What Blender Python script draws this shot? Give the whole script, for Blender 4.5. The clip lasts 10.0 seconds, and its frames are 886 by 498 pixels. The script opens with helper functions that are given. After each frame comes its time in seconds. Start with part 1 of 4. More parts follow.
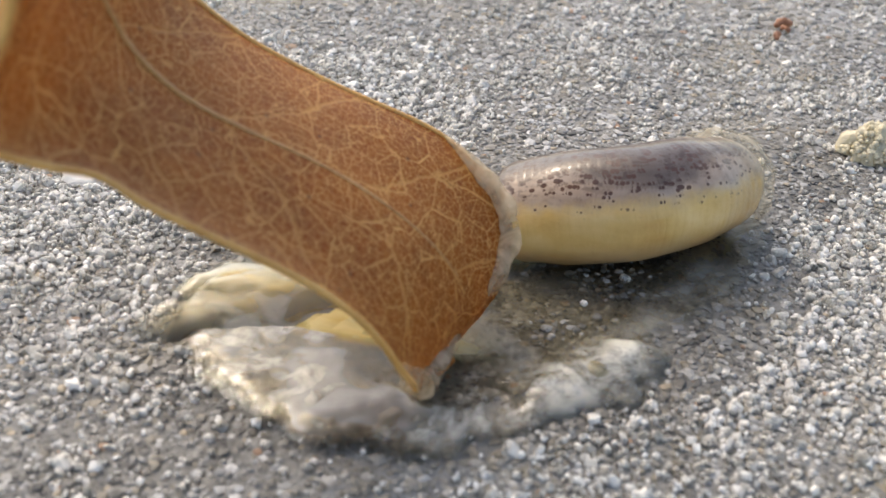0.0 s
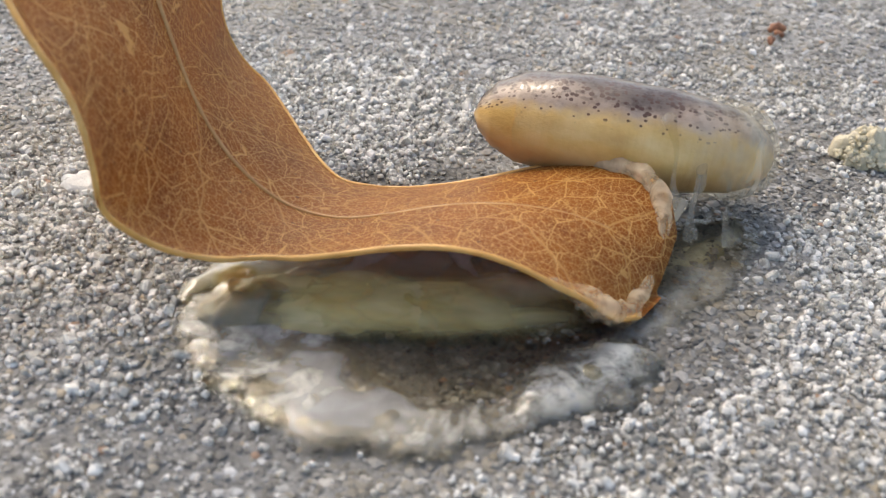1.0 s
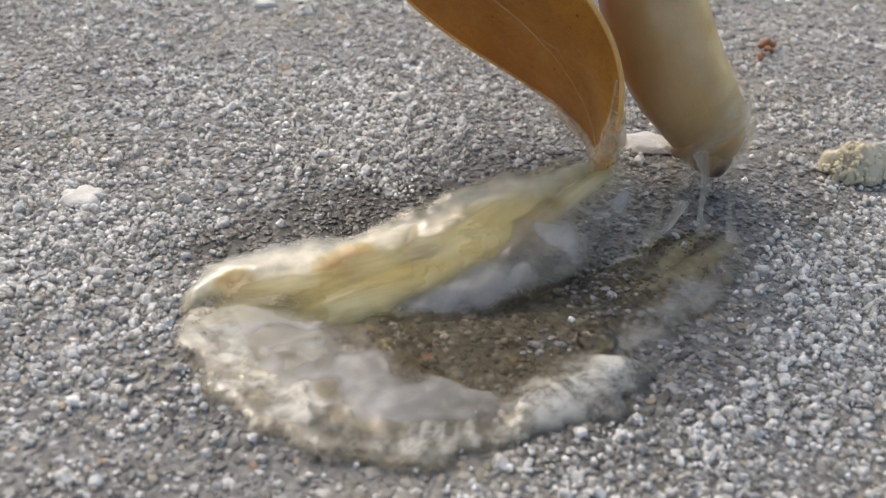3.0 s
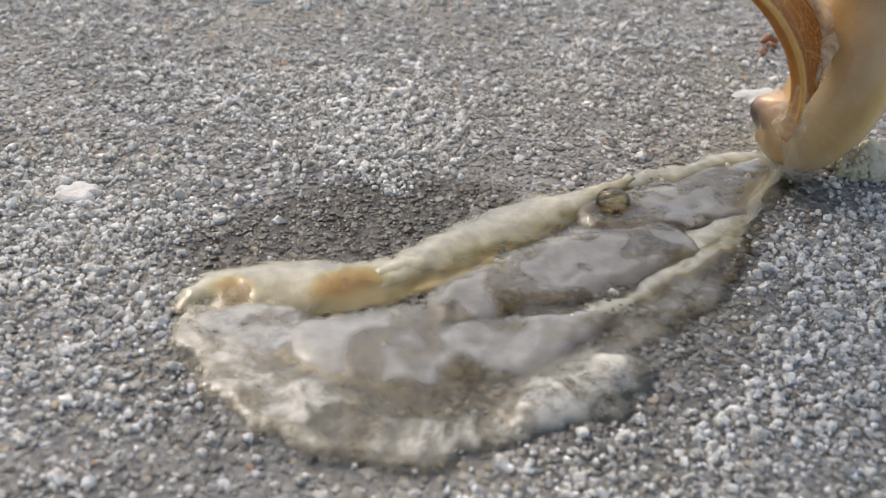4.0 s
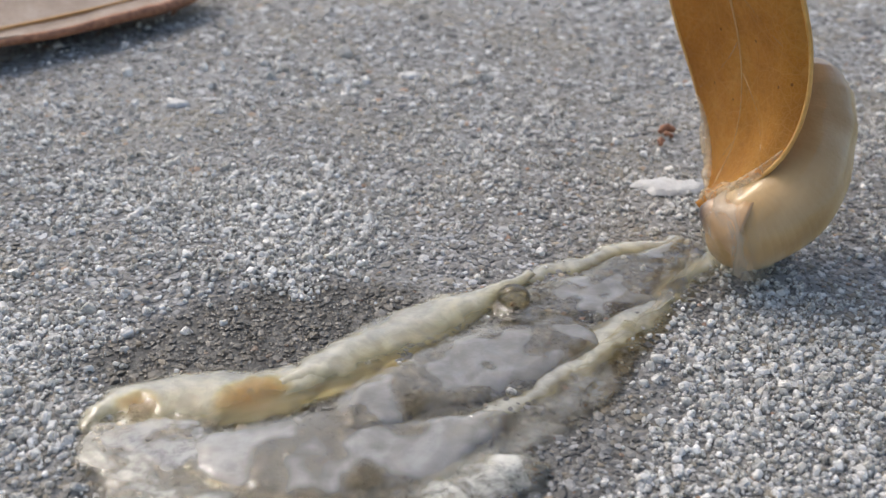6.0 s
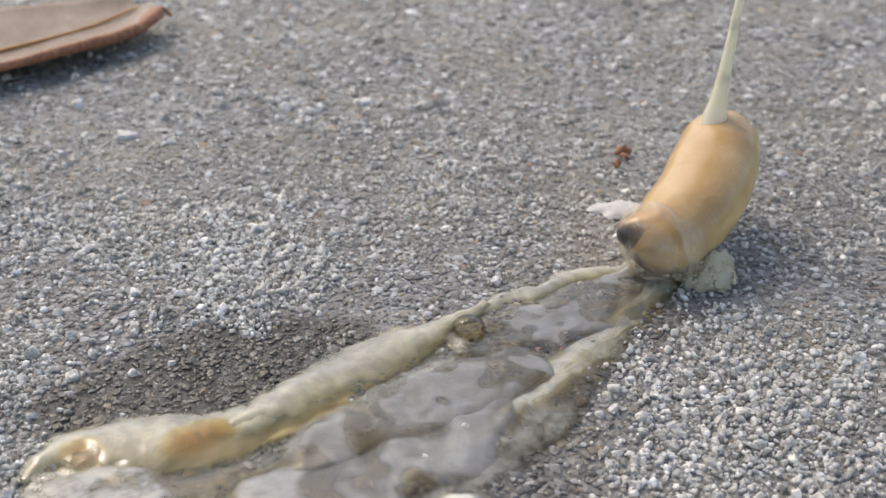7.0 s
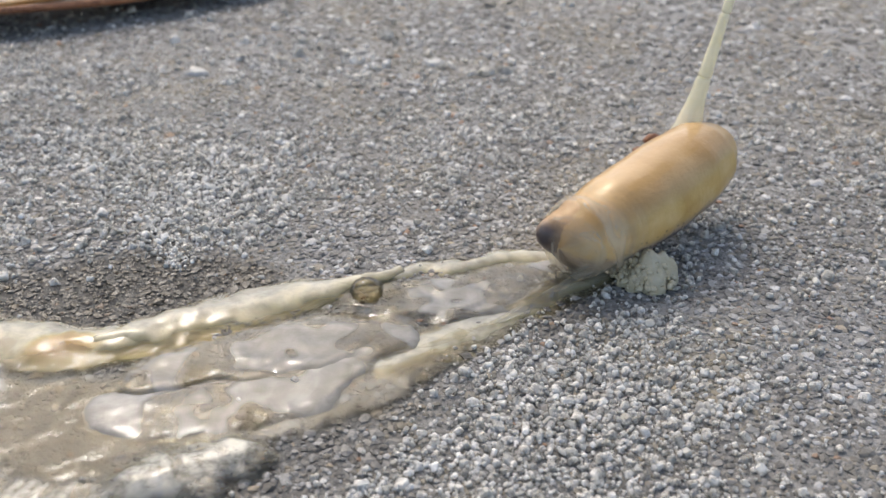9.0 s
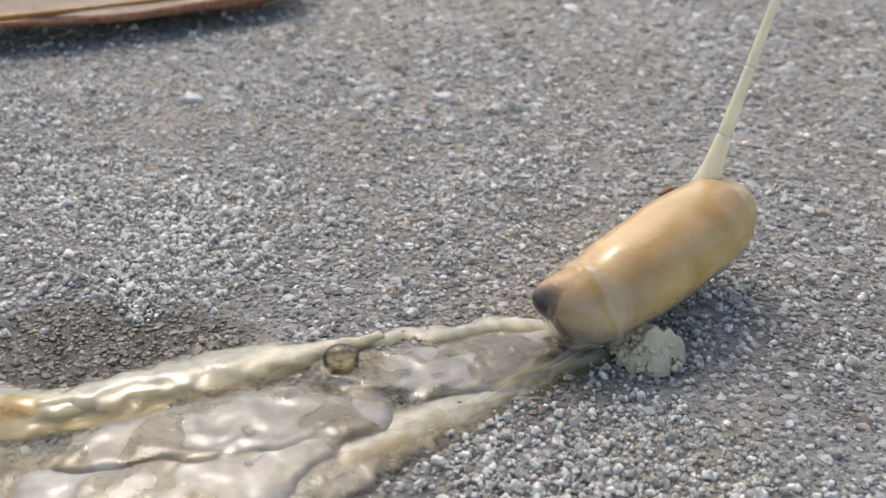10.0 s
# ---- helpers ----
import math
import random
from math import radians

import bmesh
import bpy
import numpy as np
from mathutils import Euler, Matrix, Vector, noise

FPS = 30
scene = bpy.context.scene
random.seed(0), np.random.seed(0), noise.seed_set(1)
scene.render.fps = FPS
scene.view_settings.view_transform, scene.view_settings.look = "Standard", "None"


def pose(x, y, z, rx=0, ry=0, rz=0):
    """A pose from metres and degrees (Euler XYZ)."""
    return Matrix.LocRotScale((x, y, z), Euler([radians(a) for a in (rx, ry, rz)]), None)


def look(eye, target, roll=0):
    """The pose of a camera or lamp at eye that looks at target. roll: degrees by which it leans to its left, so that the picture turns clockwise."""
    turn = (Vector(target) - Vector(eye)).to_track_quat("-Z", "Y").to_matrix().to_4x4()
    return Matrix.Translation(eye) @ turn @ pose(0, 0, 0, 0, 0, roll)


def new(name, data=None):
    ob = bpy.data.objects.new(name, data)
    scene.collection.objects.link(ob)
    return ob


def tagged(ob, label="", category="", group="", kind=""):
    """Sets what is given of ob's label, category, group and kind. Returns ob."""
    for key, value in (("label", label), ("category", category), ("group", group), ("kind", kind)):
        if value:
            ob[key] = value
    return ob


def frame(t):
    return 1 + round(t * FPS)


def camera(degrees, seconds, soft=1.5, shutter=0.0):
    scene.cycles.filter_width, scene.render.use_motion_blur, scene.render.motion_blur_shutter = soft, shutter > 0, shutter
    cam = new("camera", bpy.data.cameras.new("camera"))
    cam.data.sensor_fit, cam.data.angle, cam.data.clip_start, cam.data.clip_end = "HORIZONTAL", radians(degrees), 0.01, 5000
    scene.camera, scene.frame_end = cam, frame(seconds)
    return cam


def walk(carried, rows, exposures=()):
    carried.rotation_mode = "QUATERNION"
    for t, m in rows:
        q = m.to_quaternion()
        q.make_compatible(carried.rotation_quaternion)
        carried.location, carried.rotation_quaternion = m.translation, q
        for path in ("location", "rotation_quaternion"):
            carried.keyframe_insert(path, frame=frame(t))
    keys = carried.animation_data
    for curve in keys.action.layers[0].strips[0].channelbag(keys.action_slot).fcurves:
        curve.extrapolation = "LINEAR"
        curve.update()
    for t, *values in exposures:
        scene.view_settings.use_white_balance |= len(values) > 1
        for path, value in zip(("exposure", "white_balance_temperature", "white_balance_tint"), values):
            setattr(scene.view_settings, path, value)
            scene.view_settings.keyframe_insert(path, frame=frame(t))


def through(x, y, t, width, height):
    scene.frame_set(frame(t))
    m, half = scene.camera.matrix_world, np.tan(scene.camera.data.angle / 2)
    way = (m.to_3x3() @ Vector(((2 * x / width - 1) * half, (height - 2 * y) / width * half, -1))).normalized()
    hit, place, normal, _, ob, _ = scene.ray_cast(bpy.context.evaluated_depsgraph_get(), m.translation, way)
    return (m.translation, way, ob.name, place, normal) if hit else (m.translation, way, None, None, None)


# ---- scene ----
cam = camera(44.62, 10.0, soft=1.3)
cam.data.dof.use_dof = True
cam.data.dof.focus_distance = 0.091
cam.data.dof.aperture_fstop = 60.0

CM = 0.01  # the plan below is in centimetres


def eye_pose(x, y, z, yaw, pitch, roll):
    """The camera's pose from centimetres and degrees: yaw to the left of +y, pitch up, roll as look()."""
    turn = Euler((radians(90 + pitch), 0, radians(yaw))).to_matrix().to_4x4()
    return Matrix.Translation(Vector((x, y, z)) * CM) @ turn @ pose(0, 0, 0, 0, 0, roll)


PATH = [
    (0, 0.2947, -5.2238, 4.5807, 5.190, -33.408, 2.680),
    (0.5, 0.2983, -5.2837, 4.6150, 5.144, -33.328, 2.714),
    (1, 0.3110, -5.2750, 4.6272, 5.052, -33.227, 2.618),
    (1.5, 0.3132, -5.2982, 4.6609, 5.010, -33.129, 2.649),
    (2, 0.3141, -5.3338, 4.6788, 5.000, -32.891, 2.675),
    (2.5, 0.3287, -5.4022, 4.7257, 4.885, -32.558, 2.663),
    (4, 0.3134, -5.2805, 4.6383, 4.733, -32.675, 2.748),
    (4.5, 0.3208, -5.2461, 4.6198, 4.822, -32.849, 2.696),
    (5, 0.3251, -5.2276, 4.6289, 4.795, -33.040, 2.700),
    (5.3, 0.3196, -5.2088, 4.7173, 4.112, -33.179, 3.735),
    (5.5, 0.6385, -4.8598, 4.7028, 3.506, -33.702, 2.548),
    (6, 0.6747, -5.3470, 5.0529, 1.629, -28.959, 2.156),
    (6.2, 0.6681, -5.5532, 5.1520, 1.214, -27.412, 2.142),
    (7.3, 1.0776, -4.5013, 5.0597, -0.613, -28.415, 1.579),
    (7.5, 1.3373, -3.5153, 4.9882, -1.008, -28.566, 1.751),
    (8, 2.5115, -3.6302, 5.0872, 3.369, -29.197, 1.287),
    (8.5, 3.3176, -4.2190, 5.1214, 11.782, -29.924, 1.585),
    (9, 4.2923, -4.5886, 5.2136, 18.403, -30.296, 0.594),
    (9.5, 3.9804, -3.5432, 5.2950, 20.083, -29.637, 1.241),
    (10, 4.3429, -3.5131, 5.2180, 20.501, -29.985, 1.862),
]
walk(cam, [(t, eye_pose(*row)) for t, *row in PATH], [(0, 0.50, 7350, 7.5), (4, 0.16, 7250, 7.5), (5.5, 0.15, 7150, 7.5), (6.2, 0.12, 6800, 7.5), (7.3, 0.13, 7150, 7.5), (10, 0.14, 7150, 7.5)])

# ---- light ----
SUN_ELEVATION, SUN_AZIMUTH = 50.0, 320.0
world = bpy.data.worlds.new("sky")
scene.world = world
world.use_nodes = True
sky = world.node_tree.nodes.new("ShaderNodeTexSky")
sky.sky_type, sky.sun_disc = "NISHITA", False
sky.sun_elevation, sky.sun_rotation = radians(SUN_ELEVATION), radians(SUN_AZIMUTH)
sky.dust_density, sky.ozone_density, sky.air_density = 3.5, 1.0, 0.85
background = world.node_tree.nodes["Background"]
background.inputs["Strength"].default_value = 0.24
world.node_tree.links.new(sky.outputs["Color"], background.inputs["Color"])

sun = new("sun", bpy.data.lights.new("sun", "SUN"))
sun.data.energy, sun.data.angle, sun.data.color = 0.45, radians(10), (0.94, 0.96, 1.0)
sun_way = Vector((math.sin(radians(SUN_AZIMUTH)) * math.cos(radians(SUN_ELEVATION)),
                  math.cos(radians(SUN_AZIMUTH)) * math.cos(radians(SUN_ELEVATION)), math.sin(radians(SUN_ELEVATION))))
sun.matrix_world = look(sun_way, (0, 0, 0))


# ---- materials ----
class Nodes:
    """Shorthand for a node material."""

    def __init__(self, name):
        self.mat = bpy.data.materials.new(name)
        self.mat.use_nodes = True
        self.tree = self.mat.node_tree
        self.shader = self.tree.nodes["Principled BSDF"]
        self.out = self.tree.nodes["Material Output"]

    def node(self, kind, **given):
        made = self.tree.nodes.new("ShaderNode" + kind)
        if "operation" in given:
            made.operation = given["operation"]
        if "use_clamp" in given:
            made.use_clamp = given["use_clamp"]
        if "interpolation_type" in given:
            made.interpolation_type = given["interpolation_type"]
        if "data_type" in given:
            made.data_type = given["data_type"]
        if "blend_type" in given:
            made.blend_type = given["blend_type"]
        if "feature" in given:
            made.feature = given["feature"]
        return made

    def link(self, a, b):
        self.tree.links.new(a, b)

    def place(self):
        """Coordinates in centimetres in the thing's own space."""
        scale = self.node("VectorMath", operation="SCALE")
        scale.inputs["Scale"].default_value = 100.0
        self.link(self.node("TexCoord").outputs["Object"], scale.inputs[0])
        return scale.outputs[0]

    def noise(self, where, scale, detail=4.0, rough=0.55, distortion=0.0):
        tex = self.node("TexNoise")
        tex.inputs["Scale"].default_value, tex.inputs["Detail"].default_value = scale, detail
        tex.inputs["Roughness"].default_value, tex.inputs["Distortion"].default_value = rough, distortion
        self.link(where, tex.inputs["Vector"])
        return tex.outputs["Fac"]

    def ramp(self, value, stops, hard=False):
        made = self.node("ValToRGB")
        made.color_ramp.interpolation = "CONSTANT" if hard else "LINEAR"
        for n, (at, colour) in enumerate(stops):
            stop = made.color_ramp.elements[n] if n < 2 else made.color_ramp.elements.new(at)
            stop.position = at
            stop.color = (*colour, 1) if len(colour) == 3 else colour
        self.link(value, made.inputs["Fac"])
        return made.outputs["Color"]

    def level(self, value, low, high, a=0.0, b=1.0, smooth=True):
        made = self.node("MapRange", interpolation_type="SMOOTHSTEP" if smooth else "LINEAR")
        for key, v in (("From Min", low), ("From Max", high), ("To Min", a), ("To Max", b)):
            made.inputs[key].default_value = v
        self.link(value, made.inputs["Value"])
        return made.outputs["Result"]

    def math(self, kind, a, b=0.0, clamp=False):
        made = self.node("Math", operation=kind, use_clamp=clamp)
        for n, v in enumerate((a, b)):
            if isinstance(v, (int, float)):
                made.inputs[n].default_value = v
            else:
                self.link(v, made.inputs[n])
        return made.outputs[0]

    def mix(self, fac, a, b, kind="MIX"):
        made = self.node("Mix", data_type="RGBA", blend_type=kind)
        for key, v in ((0, fac), (6, a), (7, b)):
            if isinstance(v, (int, float)):
                made.inputs[key].default_value = v
            elif isinstance(v, tuple):
                made.inputs[key].default_value = (*v, 1)
            else:
                self.link(v, made.inputs[key])
        return made.outputs[2]

    def bump(self, height, strength, distance):
        made = self.node("Bump")
        made.inputs["Strength"].default_value, made.inputs["Distance"].default_value = strength, distance * CM
        self.link(height, made.inputs["Height"])
        self.link(made.outputs[0], self.shader.inputs["Normal"])

    def set(self, **given):
        for key, v in given.items():
            socket = self.shader.inputs[key.replace("_", " ")]
            if isinstance(v, (int, float)):
                socket.default_value = v
            elif isinstance(v, tuple):
                socket.default_value = (*v, 1) if len(v) == 3 and socket.type == "RGBA" else v
            else:
                self.link(v, socket)
        return self


def wet_mask(n, where):
    """1 where the slime has wetted the concrete: two soft-edged stains of their own shape."""
    split = n.node("SeparateXYZ")
    n.link(where, split.inputs[0])
    edge = n.noise(where, 1.3, 5.0, 0.6)
    total = None
    for x, y, turn, a, b, deep in ((-0.95, 2.2, 26, 1.6, 0.70, 1.0), (0.2, 1.1, 30, 2.45, 1.55, 0.52), (2.3, 3.3, 45, 1.2, 0.7, 0.48)):
        c, s = math.cos(radians(turn)), math.sin(radians(turn))
        u = n.math("ADD", n.math("MULTIPLY", split.outputs[0], c / a), n.math("MULTIPLY", split.outputs[1], s / a))
        v = n.math("ADD", n.math("MULTIPLY", split.outputs[0], -s / b), n.math("MULTIPLY", split.outputs[1], c / b))
        u, v = n.math("SUBTRACT", u, (c * x + s * y) / a), n.math("SUBTRACT", v, (c * y - s * x) / b)
        r = n.math("ADD", n.math("MULTIPLY", u, u), n.math("MULTIPLY", v, v))
        r = n.math("ADD", r, n.math("MULTIPLY", n.math("SUBTRACT", edge, 0.5), -1.6))
        m = n.level(r, 1.25, 0.55, 0.0, deep)
        total = m if total is None else n.math("MAXIMUM", total, m)
    return total


def grain_material():
    n = Nodes("sand grain")
    where = n.place()
    pick = n.node("NewGeometry").outputs["Random Per Island"]
    tone = n.ramp(pick, [(0.0, (0.06, 0.059, 0.056)), (0.12, (0.12, 0.116, 0.106)), (0.28, (0.20, 0.195, 0.185)), (0.46, (0.29, 0.287, 0.278)),
                         (0.60, (0.24, 0.215, 0.17)), (0.70, (0.38, 0.38, 0.372)), (0.86, (0.54, 0.54, 0.535)), (0.95, (0.40, 0.33, 0.235)),
                         (0.972, (0.34, 0.20, 0.12)), (0.979, (0.70, 0.70, 0.69))], hard=True)
    patch = n.noise(where, 0.42, 4.0, 0.6)
    tone = n.mix(n.level(patch, 0.54, 0.74, 0.0, 0.25), tone, (0.55, 0.55, 0.56))
    tone = n.mix(n.level(n.noise(where, 0.55, 4.0), 0.45, 0.68, 0.0, 0.50), tone, (0.32, 0.275, 0.185))
    tone = n.mix(n.level(n.noise(where, 1.9, 4.0, 0.6), 0.54, 0.70, 0.0, 0.55), tone, (0.13, 0.125, 0.115))
    tone = n.mix(n.level(n.noise(where, 55.0, 3.0), 0.35, 0.7, 0.0, 0.4), tone, (0.20, 0.195, 0.185))
    wet = wet_mask(n, where)
    tone = n.mix(n.math("MULTIPLY", wet, 0.9), tone, n.mix(1.0, tone, (0.22, 0.20, 0.165), "MULTIPLY"))
    n.set(Base_Color=tone, Roughness=n.level(wet, 0, 1, 0.55, 0.16), IOR=1.45)
    n.bump(n.noise(where, 70.0, 4.0), 0.6, 0.010)
    return n.mat


def salt_material():
    """Frosted, half-clear salt crystals."""
    n = Nodes("salt crystal")
    where = n.place()
    pick = n.node("NewGeometry").outputs["Random Per Island"]
    tone = n.ramp(pick, [(0.0, (0.46, 0.45, 0.41)), (0.3, (0.66, 0.64, 0.59)), (0.6, (0.81, 0.785, 0.73)), (1.0, (0.94, 0.915, 0.86))])
    n.set(Base_Color=tone, Roughness=n.level(n.noise(where, 30.0, 3.0), 0.3, 0.7, 0.15, 0.45), IOR=1.40, Transmission_Weight=n.level(n.noise(where, 9.0, 1.0), 0.35, 0.65, 0.0, 0.6),
          Subsurface_Weight=0.5, Subsurface_Radius=(1.0, 1.0, 0.95), Subsurface_Scale=0.0005)
    n.bump(n.noise(where, 40.0, 3.0), 0.3, 0.01)
    glow, both = n.node("BsdfTranslucent"), n.node("MixShader")
    n.link(tone, glow.inputs["Color"])
    both.inputs["Fac"].default_value = 0.15
    n.link(n.shader.outputs[0], both.inputs[1])
    n.link(glow.outputs[0], both.inputs[2])
    n.link(both.outputs[0], n.out.inputs["Surface"])
    return n.mat


def cement_material():
    n = Nodes("cement paste")
    where = n.place()
    tone = n.ramp(n.noise(where, 14.0, 6.0, 0.65), [(0.25, (0.14, 0.136, 0.126)), (0.5, (0.25, 0.243, 0.228)), (0.75, (0.40, 0.39, 0.37))])
    tone = n.mix(n.level(n.noise(where, 0.45, 4.0), 0.4, 0.7, 0.0, 0.5), tone, (0.42, 0.42, 0.41))
    wet = wet_mask(n, where)
    tone = n.mix(n.math("MULTIPLY", wet, 0.75), tone, n.mix(1.0, tone, (0.22, 0.20, 0.16), "MULTIPLY"))
    n.set(Base_Color=tone, Roughness=n.level(wet, 0, 1, 0.8, 0.3))
    n.bump(n.noise(where, 12.0, 8.0, 0.7), 1.0, 0.06)
    return n.mat


def slug_material():
    """Amber foot and flank, grey-violet back with brown specks, dark tip; u runs along the body, v round it from the back."""
    n = Nodes("slug skin")
    uv = n.node("UVMap")
    uv.uv_map = "along"
    split = n.node("SeparateXYZ")
    n.link(uv.outputs[0], split.inputs[0])
    u, v = split.outputs[0], split.outputs[1]
    where = n.node("CombineXYZ")
    n.link(n.math("MULTIPLY", u, 2.5), where.inputs[0])
    n.link(n.math("MULTIPLY", v, 1.5), where.inputs[1])
    spot = where.outputs[0]
    skin = n.ramp(n.noise(spot, 2.2, 4.0), [(0.3, (0.58, 0.34, 0.10)), (0.5, (0.70, 0.46, 0.16)), (0.7, (0.78, 0.56, 0.25))])
    skin = n.mix(n.level(v, 0.46, 0.68, 0.0, 0.9), skin, n.ramp(n.noise(spot, 1.6, 3.0), [(0.35, (0.42, 0.25, 0.10)), (0.65, (0.54, 0.355, 0.175))]))
    ragged = n.math("ADD", v, n.math("MULTIPLY", n.math("SUBTRACT", n.noise(spot, 4.0, 4.0, 0.6), 0.5), 0.16))
    back = n.level(ragged, 0.37, 0.25)
    skin = n.mix(n.math("MULTIPLY", back, 0.85), skin, n.ramp(n.noise(spot, 3.0, 5.0, 0.6), [(0.3, (0.20, 0.14, 0.12)), (0.7, (0.46, 0.38, 0.34))]))
    hump = n.math("MULTIPLY", n.level(u, 0.25, 0.42), n.level(u, 0.70, 0.52))
    ridge = n.level(n.math("SUBTRACT", ragged, n.math("MULTIPLY", hump, 0.10)), 0.20, 0.06)
    skin = n.mix(n.math("MULTIPLY", ridge, 0.85), skin, (0.045, 0.036, 0.036))
    dots = n.node("TexVoronoi")
    dots.inputs["Scale"].default_value = 19.0
    n.link(spot, dots.inputs["Vector"])
    many = n.level(ragged, 0.46, 0.12, 0.14, 0.46, smooth=False)
    speck = n.level(n.math("SUBTRACT", dots.outputs["Distance"], n.math("MULTIPLY", many, n.level(n.noise(spot, 6.0, 3.0), 0.32, 0.6, 0.55, 1.1))), 0.02, -0.06)
    speck = n.math("MULTIPLY", speck, n.level(ragged, 0.40, 0.32))
    skin = n.mix(n.math("MULTIPLY", speck, 0.9), skin, (0.07, 0.03, 0.02))
    mottle = n.math("MULTIPLY", n.level(n.noise(spot, 13.0, 5.0, 0.65), 0.50, 0.60), n.level(ragged, 0.33, 0.10))
    skin = n.mix(n.math("MULTIPLY", mottle, 0.85), skin, (0.05, 0.028, 0.022))
    milky = n.math("MULTIPLY", n.level(u, 0.40, 0.10), n.level(v, 0.80, 0.45))
    streak = n.node("VectorMath", operation="MULTIPLY")
    streak.inputs[1].default_value = (1.0, 0.3, 1.0)
    n.link(spot, streak.inputs[0])
    milky = n.math("MULTIPLY", milky, n.level(n.noise(streak.outputs[0], 5.0, 4.0), 0.35, 0.65, 0.1, 0.7))
    skin = n.mix(milky, skin, (0.56, 0.50, 0.40))
    tip = n.math("ADD", u, n.math("MULTIPLY", n.math("SUBTRACT", n.noise(spot, 3.0, 3.0), 0.5), 0.06))
    skin = n.mix(n.level(tip, 0.10, 0.01, 0.0, 0.35), skin, (0.22, 0.14, 0.10))
    n.set(Base_Color=skin, Roughness=0.36, IOR=1.36, Specular_IOR_Level=0.25, Coat_Weight=0.6, Coat_Roughness=0.04)
    n.bump(n.math("ADD", n.noise(spot, 5.0, 5.0, 0.6), n.math("MULTIPLY", n.noise(spot, 34.0, 3.0), 0.16)), 0.3, 0.04)
    return n.mat


def leaf_material(name, dark, mid, light, vein, through=0.06, lines=0.85):
    """u across the blade and v along it from the tip, both in centimetres."""
    n = Nodes(name)
    uv = n.node("UVMap")
    uv.uv_map = "blade"
    split = n.node("SeparateXYZ")
    n.link(uv.outputs[0], split.inputs[0])
    across, along = split.outputs[0], split.outputs[1]
    where = uv.outputs[0]
    tone = n.ramp(n.noise(where, 1.1, 6.0, 0.6), [(0.28, dark), (0.5, mid), (0.72, light)])
    tone = n.mix(n.level(n.noise(where, 14.0, 4.0), 0.45, 0.7, 0.0, 0.35), tone, dark)
    warp = n.node("VectorMath", operation="ADD")
    n.link(where, warp.inputs[0])
    shift = n.node("TexNoise")
    shift.inputs["Scale"].default_value = 7.0
    n.link(where, shift.inputs["Vector"])
    bend = n.node("VectorMath", operation="SCALE")
    bend.inputs["Scale"].default_value = 0.035
    n.link(shift.outputs["Color"], bend.inputs[0])
    n.link(bend.outputs[0], warp.inputs[1])
    net = None
    for scale, width, weight in ((3.6, 0.018, 0.95), (14.0, 0.040, 0.80), (26.0, 0.055, 0.60)):
        cells = n.node("TexVoronoi", feature="DISTANCE_TO_EDGE")
        cells.inputs["Scale"].default_value = scale
        n.link(warp.outputs[0], cells.inputs["Vector"])
        line = n.level(cells.outputs["Distance"], width, width * 0.45, 0.0, weight)
        net = line if net is None else n.math("MAXIMUM", net, line)
    # side veins run out from the midrib at a slant
    side = n.math("SUBTRACT", n.math("ADD", n.math("MULTIPLY", along, 1.15), n.math("MULTIPLY", n.math("ABSOLUTE", across), 0.95)),
                  n.math("MULTIPLY", n.noise(where, 1.6, 2.0), 0.5))
    wave = n.math("ABSOLUTE", n.math("SUBTRACT", n.math("FRACT", side), 0.5))
    net = n.math("MAXIMUM", net, n.level(wave, 0.025, 0.006, 0.0, 0.6))
    tone = n.mix(n.math("MULTIPLY", net, lines), tone, vein)
    blot = n.level(n.noise(where, 0.9, 5.0, 0.65), 0.66, 0.74, 0.0, 0.75)
    tone = n.mix(blot, tone, (0.05, 0.03, 0.02))
    cells = n.node("TexVoronoi")
    cells.inputs["Scale"].default_value = 5.0
    n.link(where, cells.inputs["Vector"])
    tone = n.mix(n.level(cells.outputs["Distance"], 0.10, 0.05, 0.0, 0.7), tone, (0.08, 0.035, 0.02))
    n.set(Base_Color=tone, Roughness=0.45, Specular_IOR_Level=0.28)
    n.bump(n.math("ADD", net, n.math("MULTIPLY", n.noise(where, 25.0, 4.0), 0.4)), 0.5, 0.02)
    glow = n.node("BsdfTranslucent")
    n.link(n.mix(0.3, tone, (0.55, 0.2, 0.03)), glow.inputs["Color"])
    both = n.node("MixShader")
    both.inputs["Fac"].default_value = through
    n.link(n.shader.outputs[0], both.inputs[1])
    n.link(glow.outputs[0], both.inputs[2])
    n.link(both.outputs[0], n.out.inputs["Surface"])
    return n.mat


